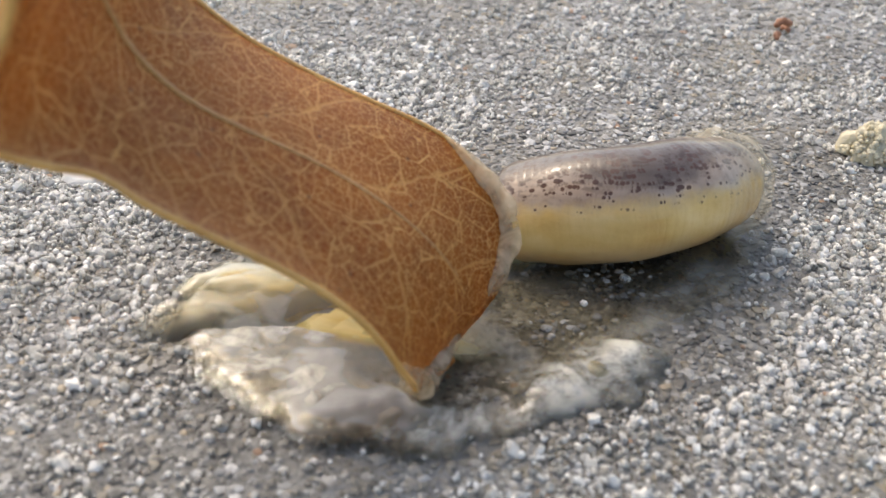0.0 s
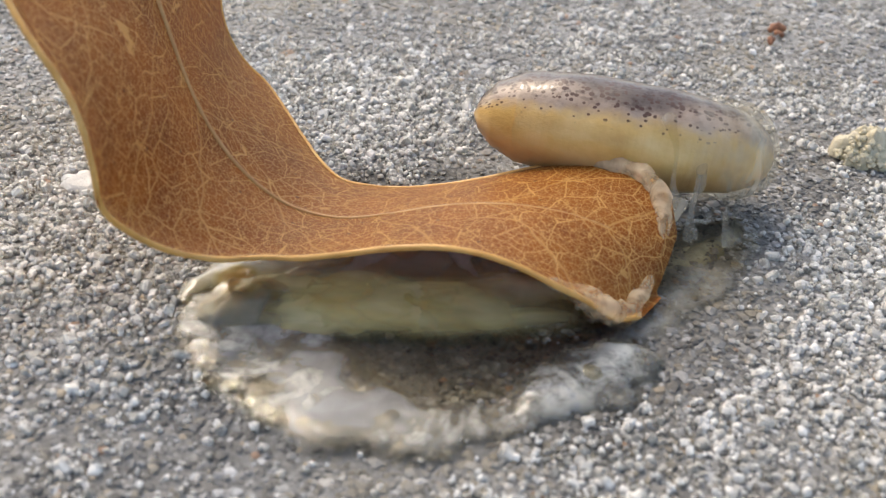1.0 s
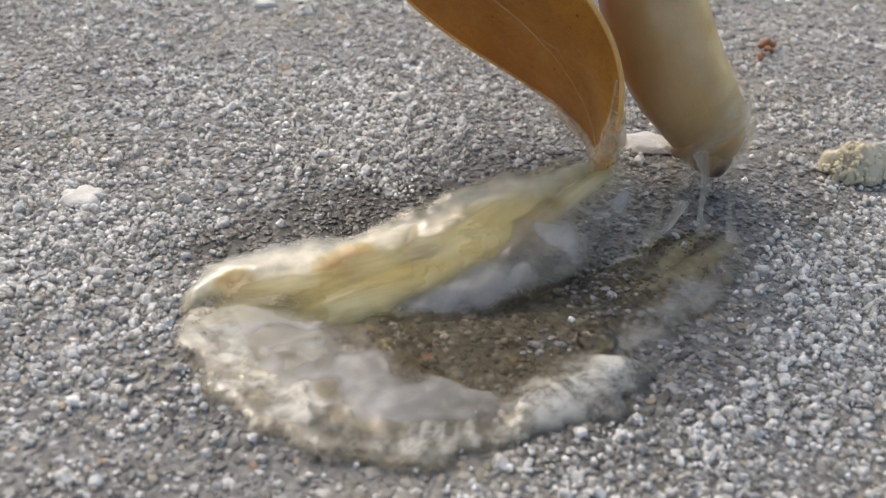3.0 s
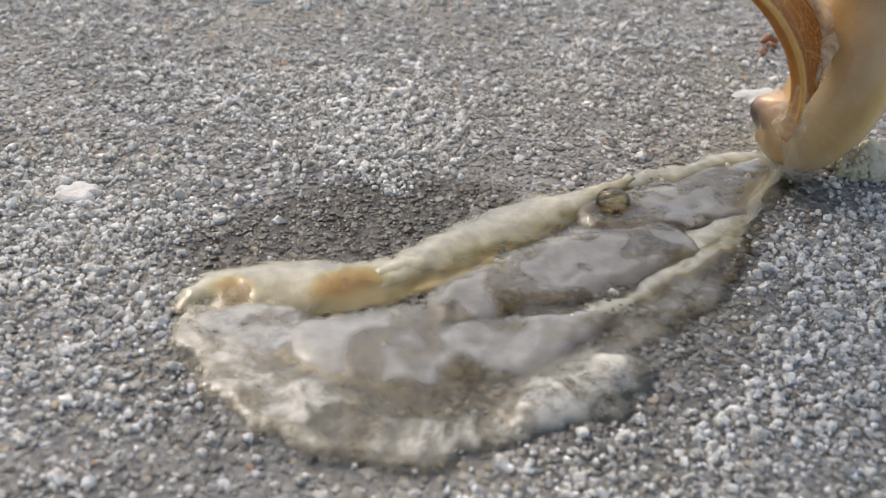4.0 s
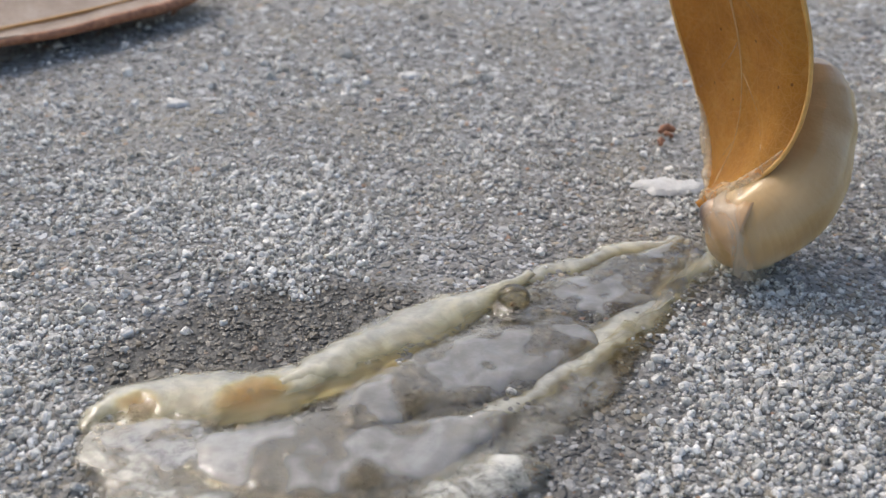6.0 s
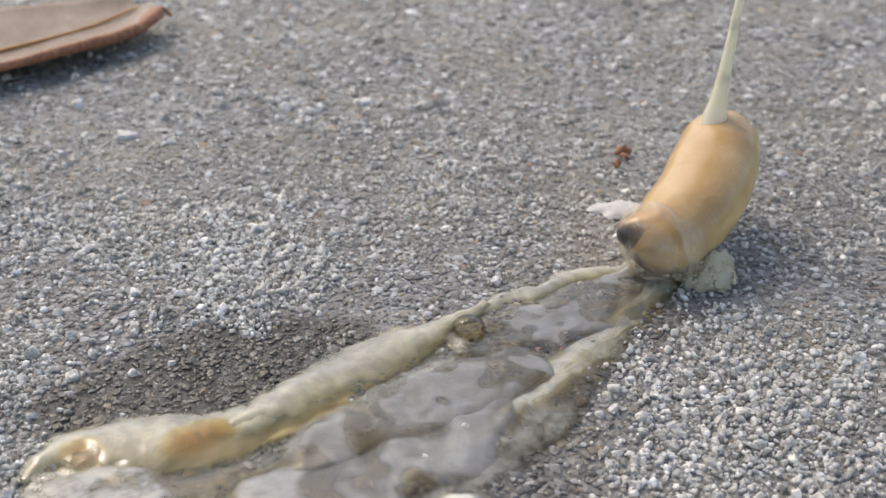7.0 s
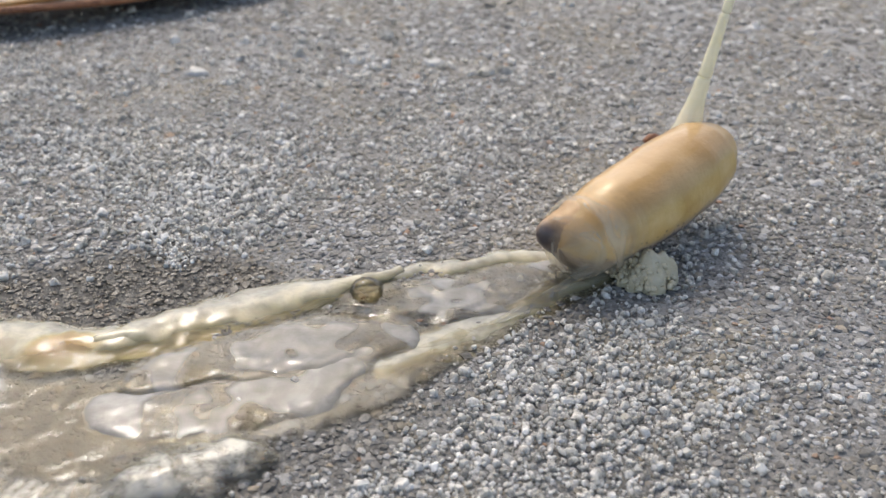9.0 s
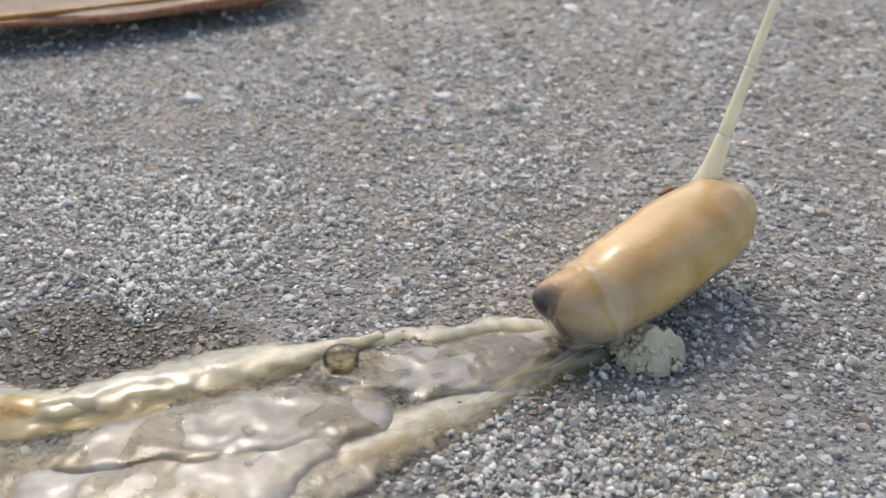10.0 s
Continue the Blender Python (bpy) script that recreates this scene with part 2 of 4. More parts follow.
def slime_material(name, tint, body, scale=2.0, low=0.35, high=0.65, rough=0.12, relief=0.4, dark=None, fade=None, stretch=1.0, wet=True):
    """Slime: clear where body is 0, milky where it is 1; body = (least, most), patchy between the two. fade: where towards the rim it thins out."""
    n = Nodes(name)
    where = n.place()
    squeeze = n.node("VectorMath", operation="MULTIPLY")
    squeeze.inputs[1].default_value = (1.0 / stretch, 1.0, 1.0)
    n.link(where, squeeze.inputs[0])
    shift = n.node("VectorMath", operation="ADD")
    n.link(squeeze.outputs[0], shift.inputs[0])
    apart = n.node("VectorMath", operation="SCALE")
    apart.inputs[0].default_value = (7.0, 13.0, 5.0)
    n.link(n.node("ObjectInfo").outputs["Random"], apart.inputs["Scale"])
    n.link(apart.outputs[0], shift.inputs[1])
    where = shift.outputs[0]
    cloud = n.noise(where, scale, 5.0, 0.55, 0.8)
    tone = n.ramp(n.noise(where, scale * 1.3, 4.0, 0.6), [(0.35, dark or tuple(c * 0.8 for c in tint)), (0.6, tint)])
    n.set(Base_Color=tone, Roughness=rough, IOR=1.36, Subsurface_Weight=0.15, Subsurface_Radius=(1.0, 0.9, 0.7), Subsurface_Scale=0.0003)
    n.bump(n.noise(where, scale * 2.5, 4.0, 0.5, 1.0), relief, 0.05)
    clear = n.node("BsdfTransparent")
    clear.inputs["Color"].default_value = (0.96, 0.91, 0.76, 1)
    gloss = n.node("BsdfGlossy")
    gloss.inputs["Roughness"].default_value = rough
    gloss.inputs["Color"].default_value = (0.88, 0.89, 0.96, 1)
    for lnk in [l for l in n.tree.links if l.to_node == n.shader and l.to_socket.name == "Normal"]:
        n.link(lnk.from_socket, gloss.inputs["Normal"])
    fresnel = n.node("Fresnel")
    fresnel.inputs["IOR"].default_value = 1.32
    film = n.node("MixShader")
    if wet:
        n.link(fresnel.outputs[0], film.inputs["Fac"])
    else:
        film.inputs["Fac"].default_value = 0.0
        clear.inputs["Color"].default_value = (0.97, 0.96, 0.92, 1)
    n.link(clear.outputs[0], film.inputs[1])
    n.link(gloss.outputs[0], film.inputs[2])
    both = n.node("MixShader")
    thick = n.level(cloud, low, high, *body)
    if fade:
        uv = n.node("UVMap")
        uv.uv_map = "blade"
        split = n.node("SeparateXYZ")
        n.link(uv.outputs[0], split.inputs[0])
        thin = n.level(split.outputs[0], 1.0, fade)
        thick = n.math("MULTIPLY", thick, thin)
    n.link(thick, both.inputs["Fac"])
    glow, milk = n.node("BsdfTranslucent"), n.node("MixShader")
    n.link(tone, glow.inputs["Color"])
    milk.inputs["Fac"].default_value = 0.45
    n.link(n.shader.outputs[0], milk.inputs[1])
    n.link(glow.outputs[0], milk.inputs[2])
    n.link(film.outputs[0], both.inputs[1])
    n.link(milk.outputs[0], both.inputs[2])
    last = both
    if fade:
        none, last = n.node("BsdfTransparent"), n.node("MixShader")
        n.link(n.level(split.outputs[0], 1.0, 0.6), last.inputs["Fac"])
        n.link(none.outputs[0], last.inputs[1])
        n.link(both.outputs[0], last.inputs[2])
    n.link(last.outputs[0], n.out.inputs["Surface"])
    return n.mat


def slick_material(name, rough=0.06, relief=0.5, ripple=2.0, mottle=2.5, grain=(1.0, 1.0), patchy=(0.5, 1.1)):
    """Slime by thickness: the mesh gives milk (0 clear, 1 opaque), tint (0 lavender, 0.35 white, 0.65 yellow, 1 ochre) and cover (0 at a vanishing edge)."""
    n = Nodes(name)
    where = n.place()
    squeeze = n.node("VectorMath", operation="MULTIPLY")
    squeeze.inputs[1].default_value = (grain[0], grain[1], 1.0)
    n.link(where, squeeze.inputs[0])
    where = squeeze.outputs[0]
    values = {}
    for key in ("milk", "tint", "cover"):
        read = n.node("Attribute")
        read.attribute_name = key
        values[key] = read.outputs["Fac"]
    cloud = n.noise(where, mottle, 5.0, 0.6, 0.9)
    fine = n.noise(where, mottle * 5, 4.0, 0.6, 0.5)
    tint = n.math("ADD", values["tint"], n.math("MULTIPLY", n.math("SUBTRACT", cloud, 0.5), 0.22), True)
    # the greyest end also carries sky reflection, put into the colour of the film
    tone = n.ramp(tint, [(0.0, (0.62, 0.62, 0.62)), (0.2, (0.75, 0.77, 0.77)), (0.37, (0.86, 0.85, 0.76)), (0.52, (0.76, 0.71, 0.46)), (0.68, (0.66, 0.50, 0.19)), (1.0, (0.50, 0.27, 0.045))])
    milk = n.math("MULTIPLY", values["milk"], n.level(n.math("ADD", n.math("MULTIPLY", cloud, 0.7), n.math("MULTIPLY", fine, 0.3)), 0.36, 0.62, *patchy), True)
    n.set(Base_Color=tone, Roughness=rough + 0.1, IOR=1.36, Subsurface_Weight=0.25, Subsurface_Radius=(1.0, 0.9, 0.7), Subsurface_Scale=0.0005)
    bump = n.node("Bump")
    bump.inputs["Strength"].default_value, bump.inputs["Distance"].default_value = relief, 0.06 * CM
    n.link(n.noise(where, ripple, 3.0, 0.45, 1.6), bump.inputs["Height"])
    clear = n.node("BsdfTransparent")
    clear.inputs["Color"].default_value = (0.95, 0.91, 0.79, 1)
    glow, body = n.node("BsdfTranslucent"), n.node("MixShader")
    n.link(tone, glow.inputs["Color"])
    body.inputs["Fac"].default_value = 0.35
    n.link(n.shader.outputs[0], body.inputs[1])
    n.link(glow.outputs[0], body.inputs[2])
    inside = n.node("MixShader")
    n.link(milk, inside.inputs["Fac"])
    n.link(clear.outputs[0], inside.inputs[1])
    n.link(body.outputs[0], inside.inputs[2])
    gloss, fresnel, skin = n.node("BsdfGlossy"), n.node("Fresnel"), n.node("MixShader")
    gloss.inputs["Roughness"].default_value = rough
    n.link(bump.outputs[0], gloss.inputs["Normal"])
    n.link(bump.outputs[0], fresnel.inputs["Normal"])
    fresnel.inputs["IOR"].default_value = 1.38
    n.link(fresnel.outputs[0], skin.inputs["Fac"])
    n.link(inside.outputs[0], skin.inputs[1])
    n.link(gloss.outputs[0], skin.inputs[2])
    none, last = n.node("BsdfTransparent"), n.node("MixShader")
    n.link(n.level(values["cover"], 0.0, 0.8), last.inputs["Fac"])
    n.link(none.outputs[0], last.inputs[1])
    n.link(skin.outputs[0], last.inputs[2])
    n.link(last.outputs[0], n.out.inputs["Surface"])
    return n.mat


def string_material():
    n = Nodes("pale slime string")
    where = n.place()
    tone = n.ramp(n.noise(where, 4.0, 4.0), [(0.3, (0.90, 0.86, 0.66)), (0.7, (0.96, 0.93, 0.80))])
    n.set(Base_Color=tone, Roughness=0.2, IOR=1.36)
    n.bump(n.noise(where, 8.0, 3.0), 0.25, 0.02)
    glow, both = n.node("BsdfTranslucent"), n.node("MixShader")
    n.link(tone, glow.inputs["Color"])
    both.inputs["Fac"].default_value = 0.4
    n.link(n.shader.outputs[0], both.inputs[1])
    n.link(glow.outputs[0], both.inputs[2])
    n.link(both.outputs[0], n.out.inputs["Surface"])
    return n.mat


def plain_material(name, low, high, rough, scale, relief=0.3, clear=0.0):
    n = Nodes(name)
    where = n.place()
    n.set(Base_Color=n.ramp(n.noise(where, scale, 6.0, 0.6), [(0.3, low), (0.7, high)]), Roughness=rough, Transmission_Weight=clear)
    n.bump(n.noise(where, scale * 3, 5.0), relief, 0.02)
    return n.mat


def tip_material():
    """Amber where it leaves the body, dark grey at the point."""
    n = Nodes("dark slug tip")
    where = n.place()
    split = n.node("SeparateXYZ")
    n.link(where, split.inputs[0])
    along = n.math("ADD", split.outputs[0], n.math("MULTIPLY", n.math("SUBTRACT", n.noise(where, 6.0, 4.0), 0.5), 0.15))
    tone = n.mix(n.level(along, 0.12, -0.08), (0.52, 0.32, 0.17), (0.07, 0.055, 0.055))
    n.set(Base_Color=tone, Roughness=0.3, IOR=1.36, Coat_Weight=0.35, Coat_Roughness=0.03)
    n.bump(n.noise(where, 14.0, 4.0), 0.25, 0.02)
    return n.mat


GRAIN, SALT, CEMENT, SLUG = grain_material(), salt_material(), cement_material(), slug_material()
LEAF = leaf_material("dry leaf", (0.18, 0.044, 0.003), (0.33, 0.098, 0.007), (0.42, 0.140, 0.013), (0.72, 0.41, 0.13), 0.32, 1.0)
LEAF_UNDER = leaf_material("dry leaf underside", (0.44, 0.18, 0.028), (0.66, 0.31, 0.05), (0.76, 0.42, 0.10), (0.80, 0.52, 0.18), 0.5, 0.3)
OLD_LEAF = leaf_material("old leaf", (0.18, 0.125, 0.09), (0.33, 0.245, 0.185), (0.46, 0.37, 0.30), (0.42, 0.32, 0.24), 0.1, 0.4)
RIB = plain_material("leaf vein", (0.42, 0.20, 0.055), (0.58, 0.33, 0.12), 0.45, 6.0)
RIM = plain_material("leaf margin", (0.55, 0.27, 0.06), (0.75, 0.43, 0.13), 0.4, 5.0)
POND = slick_material("cloudy slime puddle", 0.10, 0.30, 3.0, 2.4, patchy=(0.12, 1.05))
LENS = slick_material("glossy clear slime", 0.04, 0.45, 2.2, 1.2, patchy=(0.65, 1.05))
RIDGE = slick_material("cream slime", 0.08, 0.30, 2.4, 1.6, patchy=(0.6, 1.1))
VEIL = slime_material("yellowish slime veil", (0.90, 0.80, 0.46), (0.12, 0.85), 2.2, 0.36, 0.60, 0.12, 0.45, (0.70, 0.52, 0.17), 0.3, 6.0, wet=False)
STRAND = slime_material("clear slime strand", (0.80, 0.77, 0.70), (0.02, 0.30), 2.5, 0.4, 0.65, 0.1, 0.3, stretch=3.0, wet=False)
GLASS = slime_material("clear slime bubble", (0.74, 0.73, 0.66), (0.0, 0.12), 1.5, 0.4, 0.7, 0.04, 0.1)
COAT = slime_material("cream slime coat", (0.88, 0.74, 0.54), (0.10, 0.65), 3.5, 0.35, 0.62, 0.10, 0.35, wet=False)
STRING = string_material()
MUCUS = slime_material("milky mucus", (0.74, 0.70, 0.60), (0.04, 0.55), 2.0, 0.36, 0.62, 0.10, 0.45, fade=0.15, stretch=0.4, wet=False)
DARK = tip_material()
FLAKE = plain_material("white flake", (0.44, 0.43, 0.41), (0.60, 0.59, 0.56), 0.5, 7.0, 0.8)
CRUMB = plain_material("jelly crumb", (0.78, 0.68, 0.45), (0.90, 0.83, 0.64), 0.2, 9.0, 0.6, 0.4)
TWIG = plain_material("red-brown twig", (0.16, 0.06, 0.03), (0.45, 0.20, 0.10), 0.6, 12.0)


# ---- mesh tools ----
def grown(name, verts, faces, material, parent=None, label="", smooth=True, uv=None, uv_name="blade"):
    """One mesh object from vertices in centimetres; uv: one pair for each vertex."""
    data = bpy.data.meshes.new(name)
    data.from_pydata([tuple(c * CM for c in v) for v in verts], [], [tuple(f) for f in faces])
    if uv is not None:
        layer = data.uv_layers.new(name=uv_name)
        for loop in data.loops:
            layer.data[loop.index].uv = uv[loop.vertex_index]
    data.polygons.foreach_set("use_smooth", [smooth] * len(data.polygons))
    data.materials.append(material)
    data.update()
    ob = new(name, data)
    if parent is not None:
        ob.parent = parent
    if label:
        tagged(ob, label)
    return ob


def grid_faces(rows, cols, first=0, round_=False):
    out = []
    for i in range(rows - 1):
        for j in range(cols if round_ else cols - 1):
            k = (j + 1) % cols
            out.append((first + i * cols + j, first + i * cols + k, first + (i + 1) * cols + k, first + (i + 1) * cols + j))
    return out


def glide(points, count):
    """count places at even steps along a smooth curve through the points (tuples of any length)."""
    p = np.array(points, float)
    if len(p) == 2:
        return p[0] + np.linspace(0, 1, count)[:, None] * (p[1] - p[0])
    p = np.vstack([2 * p[0] - p[1], p, 2 * p[-1] - p[-2]])
    fine = []
    for i in range(1, len(p) - 2):
        for u in np.linspace(0, 1, 24, endpoint=False):
            a, b, c, d = p[i - 1 : i + 3]
            fine.append(0.5 * (2 * b + (c - a) * u + (2 * a - 5 * b + 4 * c - d) * u**2 + (3 * b - a - 3 * c + d) * u**3))
    fine = np.array(fine + [p[-2]])
    gone = np.r_[0, np.cumsum(np.linalg.norm(np.diff(fine[:, :3], axis=0), axis=1))]
    want = np.linspace(0, gone[-1], count)
    return np.stack([np.interp(want, gone, fine[:, c]) for c in range(fine.shape[1])], 1)


def rope(name, points, material, parent, sides=10, count=28, lumps=0.0, seed=0, label="", flat=1.0):
    """A round strand through points (x, y, z, radius)."""
    at = glide(points, count)
    verts = []
    for i, (x, y, z, r) in enumerate(at):
        a, b = at[max(i - 1, 0), :3], at[min(i + 1, count - 1), :3]
        way = Vector(b - a).normalized()
        side = way.cross(Vector((0, 0, 1)))
        side = side.normalized() if side.length > 0.05 else Vector((1, 0, 0))
        up = side.cross(way)
        for j in range(sides):
            turn = 2 * math.pi * j / sides
            k = r * (1 + lumps * noise.noise((i * 0.35 + seed, j * 0.6, seed * 1.7)))
            if i in (0, count - 1):
                k *= 0.15
            v = Vector((x, y, z)) + (side * math.cos(turn) + up * math.sin(turn) * flat) * k
            verts.append(v)
    faces = grid_faces(count, sides, round_=True) + [tuple(range(sides))[::-1], tuple(range((count - 1) * sides, count * sides))]
    return grown(name, verts, faces, material, parent, label)


def pad(name, a, b, thick, material, parent=None, seed=0, label="", ragged=0.25, frill=0.0, cols=40, rings=9):
    """A flat, uneven lobe of slime of half-axes a and b, lying on z = 0, with a rounded rim."""
    verts, faces, uv = [(0, 0, thick)], [], [(0, 0)]
    for k in range(1, rings + 1):
        f = k / rings
        for j in range(cols):
            turn = 2 * math.pi * j / cols
            out = 1 + ragged * noise.fractal((math.cos(turn) * 1.3 + seed, math.sin(turn) * 1.3, seed * 0.7), 0.8, 2.0, 4)
            rise = thick * math.sqrt(max(0.0, 1 - f**3))
            x, y = a * f * out * math.cos(turn), b * f * out * math.sin(turn)
            rise *= 1 + frill * noise.fractal((x * 2.5 + seed, y * 2.5, 3.1), 0.7, 2.1, 5)
            verts.append((x, y, max(rise, 0.0) - (0.02 if k == rings else 0)))
            uv.append((f, turn))
    faces += [(0, 1 + j, 1 + (j + 1) % cols) for j in range(cols)]
    faces += [tuple(reversed(f)) for f in grid_faces(rings, cols, 1, True)]
    return grown(name, verts, faces, material, parent, label, uv=uv)


def at_cm(x, y, z, rx=0, ry=0, rz=0):
    return pose(x * CM, y * CM, z * CM, rx, ry, rz)


def empty(name, m=None):
    ob = new(name)
    ob.empty_display_size = 0.005
    if m is not None:
        ob.matrix_world = m
    return ob


# ---- concrete ground ----
def build_ground():
    rim, fine = 400.0, 0.25
    xs = np.r_[-rim, -100, -25, np.arange(-14, 16.01, fine), 25, 100, rim]
    ys = np.r_[-rim, -100, -20, np.arange(-8, 24.01, fine), 32, 100, rim]
    verts = []
    for y in ys:
        for x in xs:
            h = 0.05 * noise.fractal((x * 0.35, y * 0.35, 0.0), 0.9, 2.0, 4) if -14 <= x <= 16 and -8 <= y <= 24 else 0
            verts.append((x, y, h - 0.024))
    faces = grid_faces(len(ys), len(xs))
    ground = grown("ground", verts, faces, CEMENT)
    tagged(ground, "weathered grey concrete slab with exposed sand, partly wet", "concrete", kind="structure")
    return ground


def unit_balls():
    made = []
    for level in (1, 2):
        bm = bmesh.new()
        bmesh.ops.create_icosphere(bm, subdivisions=level, radius=1)
        made.append((np.array([v.co[:] for v in bm.verts]), np.array([[v.index for v in f.verts] for f in bm.faces])))
        bm.free()
    return made


def turns_of(rng, count):
    q = rng.normal(size=(count, 4))
    w, x, y, z = (q / np.linalg.norm(q, axis=1, keepdims=True)).T
    return np.stack([1 - 2 * (y * y + z * z), 2 * (x * y - w * z), 2 * (x * z + w * y), 2 * (x * y + w * z), 1 - 2 * (x * x + z * z),
                     2 * (y * z - w * x), 2 * (x * z - w * y), 2 * (y * z + w * x), 1 - 2 * (x * x + y * y)], 1).reshape(-1, 3, 3)


def strewn(name, spots, lifts, shapes, tris, material, label, category, smooth=True):
    """Many small bodies in one mesh; shapes: for each body its turned vertices."""
    count, corners = shapes.shape[:2]
    verts = shapes.copy()
    verts[:, :, :2] += spots[:, None, :2]
    swell = np.array([0.05 * noise.fractal((px * 0.35, py * 0.35, 0.0), 0.9, 2.0, 4) for px, py in spots[:, :2]])
    verts[:, :, 2] += (swell + lifts)[:, None]
    faces = (tris[None] + (np.arange(count) * corners)[:, None, None]).reshape(-1, 3)
    data = bpy.data.meshes.new(name)
    data.vertices.add(count * corners)
    data.vertices.foreach_set("co", (verts * CM).astype(np.float32).ravel())
    data.loops.add(len(faces) * 3)
    data.loops.foreach_set("vertex_index", faces.astype(np.int32).ravel())
    data.polygons.add(len(faces))
    data.polygons.foreach_set("loop_start", np.arange(0, len(faces) * 3, 3, dtype=np.int32))
    data.polygons.foreach_set("use_smooth", np.full(len(faces), smooth))
    data.update()
    data.materials.append(material)
    return tagged(new(name, data), label, category, kind="stuff")


def in_view(y0, y1, step):
    """Places of a loose grid on the part of the slab that comes into view."""
    out = []
    for n, y in enumerate(np.arange(y0, y1, step * 0.87)):
        xs = np.arange(-(3.4 + 0.45 * (y + 1.5)), min(5.9, 3.6 + 0.7 * (y + 1.5)) + 0.3 * max(0, y - 3), step) + (n % 2) * step / 2
        out.append(np.stack([xs, np.full_like(xs, y), np.full_like(xs, step)], 1))
    return np.concatenate(out)


def build_grains():
    rng = np.random.default_rng(7)
    ball, tris = unit_balls()[0]
    spots = np.concatenate([in_view(-1.6, 6.5, 0.035), in_view(6.5, 11.0, 0.054), in_view(11.0, 19.0, 0.085)])
    spots[:, :2] += rng.normal(0, 0.28, (len(spots), 2)) * spots[:, 2:3]
    count = len(spots)
    size = spots[:, 2] * np.clip(rng.lognormal(math.log(0.54), 0.42, count), 0.22, 1.5)
    shapes = ball[None] * (1 + rng.uniform(-0.30, 0.30, (count, len(ball), 1))) * rng.uniform(0.65, 1.2, (count, 1, 3)) * size[:, None, None]
    shapes = np.einsum("nij,nkj->nki", turns_of(rng, count), shapes) * np.array((1.2, 1.2, 0.48))
    strewn("sand_grains", spots, -0.028 + rng.uniform(-0.016, 0.014, count) - 0.25 * np.maximum(size - 0.03, 0), shapes, tris, GRAIN,
           "grey and brown sand grains bedded in concrete", "sand", False)


def build_salt():
    rng = np.random.default_rng(11)
    bm = bmesh.new()
    bmesh.ops.create_cube(bm, size=2)
    bmesh.ops.bevel(bm, geom=bm.edges[:], offset=0.42, segments=1, affect="EDGES", profile=0.5)
    bmesh.ops.triangulate(bm, faces=bm.faces[:])
    cube = np.array([v.co[:] for v in bm.verts])
    tris = np.array([[v.index for v in f.verts] for f in bm.faces])
    bm.free()
    spots = np.concatenate([in_view(-1.6, 8.0, 0.039), in_view(8.0, 13.0, 0.08), in_view(13.0, 18.0, 0.12)])
    spots[:, :2] += rng.normal(0, 0.35, (len(spots), 2)) * spots[:, 2:3]
    keep = []
    for x, y, _ in spots:
        much = 0.07 + 0.5 * noise.fractal((x * 0.42 + 3, y * 0.42, 2.0), 0.8, 2.0, 4) + 0.6 * noise.fractal((x * 2.6, y * 2.6, 7.0), 0.8, 2.0, 3)
        for cx, cy, r, gain in ((-3.2, 1.65, 0.75, 0.75), (-1.0, 4.1, 0.85, 0.95), (-1.05, 3.35, 0.45, 0.6), (-2.0, 4.6, 0.9, 0.6), (-3.1, 4.4, 0.8, 0.5), (-4.0, 2.5, 0.8, 0.6), (-2.5, 2.0, 0.3, 0.5), (3.4, 2.6, 1.5, 0.50), (-2.4, -0.2, 1.2, 0.45), (-0.75, 2.85, 0.16, 0.9), (2.7, 0.6, 1.3, 0.50), (0.9, -1.1, 0.9, 0.45), (1.6, 0.0, 0.6, 0.3), (1.2, 5.2, 0.9, 0.12)):
            much += gain * math.exp(-((x - cx) ** 2 + (y - cy) ** 2) / r**2)
        for cx, cy, a, b, c in ((-0.95, 2.1, 1.5, 0.6, 1.2), (0.2, 1.1, 1.9, 1.25, 2.0), (2.0, 3.1, 1.1, 0.7, 1.0)):
            u, v = (x - cx) * 0.87 + (y - cy) * 0.5, (y - cy) * 0.87 - (x - cx) * 0.5
            much -= c * math.exp(-((u / a) ** 2 + (v / b) ** 2) ** 2)
        much = (0.05 if much > -0.4 else 0.004) + 0.72 * min(1.0, max(0.0, (much - 0.02) / 0.7)) ** 1.25
        keep.append(rng.random() < much * (1 if y < 6 else max(0.12, 1 - 0.2 * (y - 6))))
    spots = spots[np.array(keep)]
    count = len(spots)
    size = np.clip(rng.lognormal(math.log(0.0155), 0.42, count), 0.008, 0.045) * np.clip(spots[:, 2] / 0.045, 1, 1.8)
    shapes = cube[None] * rng.uniform(0.6, 1.3, (count, 1, 3)) * (1 + rng.uniform(-0.14, 0.14, (count, len(cube), 1))) * size[:, None, None]
    shapes = np.einsum("nij,nkj->nki", turns_of(rng, count), shapes)
    strewn("salt_crystals", spots, -0.008 + rng.uniform(-0.012, 0.012, count), shapes, tris, SALT, "small clear white salt crystals strewn on concrete", "salt", False)


build_ground()
build_grains()
build_salt()

# ---- leaf ----
LEAF_NODES = np.linspace(0, 8, 9)
LEAF_BEND = (-0.645, -0.615, -0.124, 1.174, 0.414, -0.102, -0.089, -0.082, -0.078)
LEAF_TWIST = (0.9, 0.382, 0.010, -0.141, 0.281, -0.270, -0.142, -0.074, -0.048)
LEAF_HALF = (0.60, 0.976, 1.005, 0.969, 1.857, 1.858, 1.351, 1.002, 0.822)
LEAF_CUP = -0.061


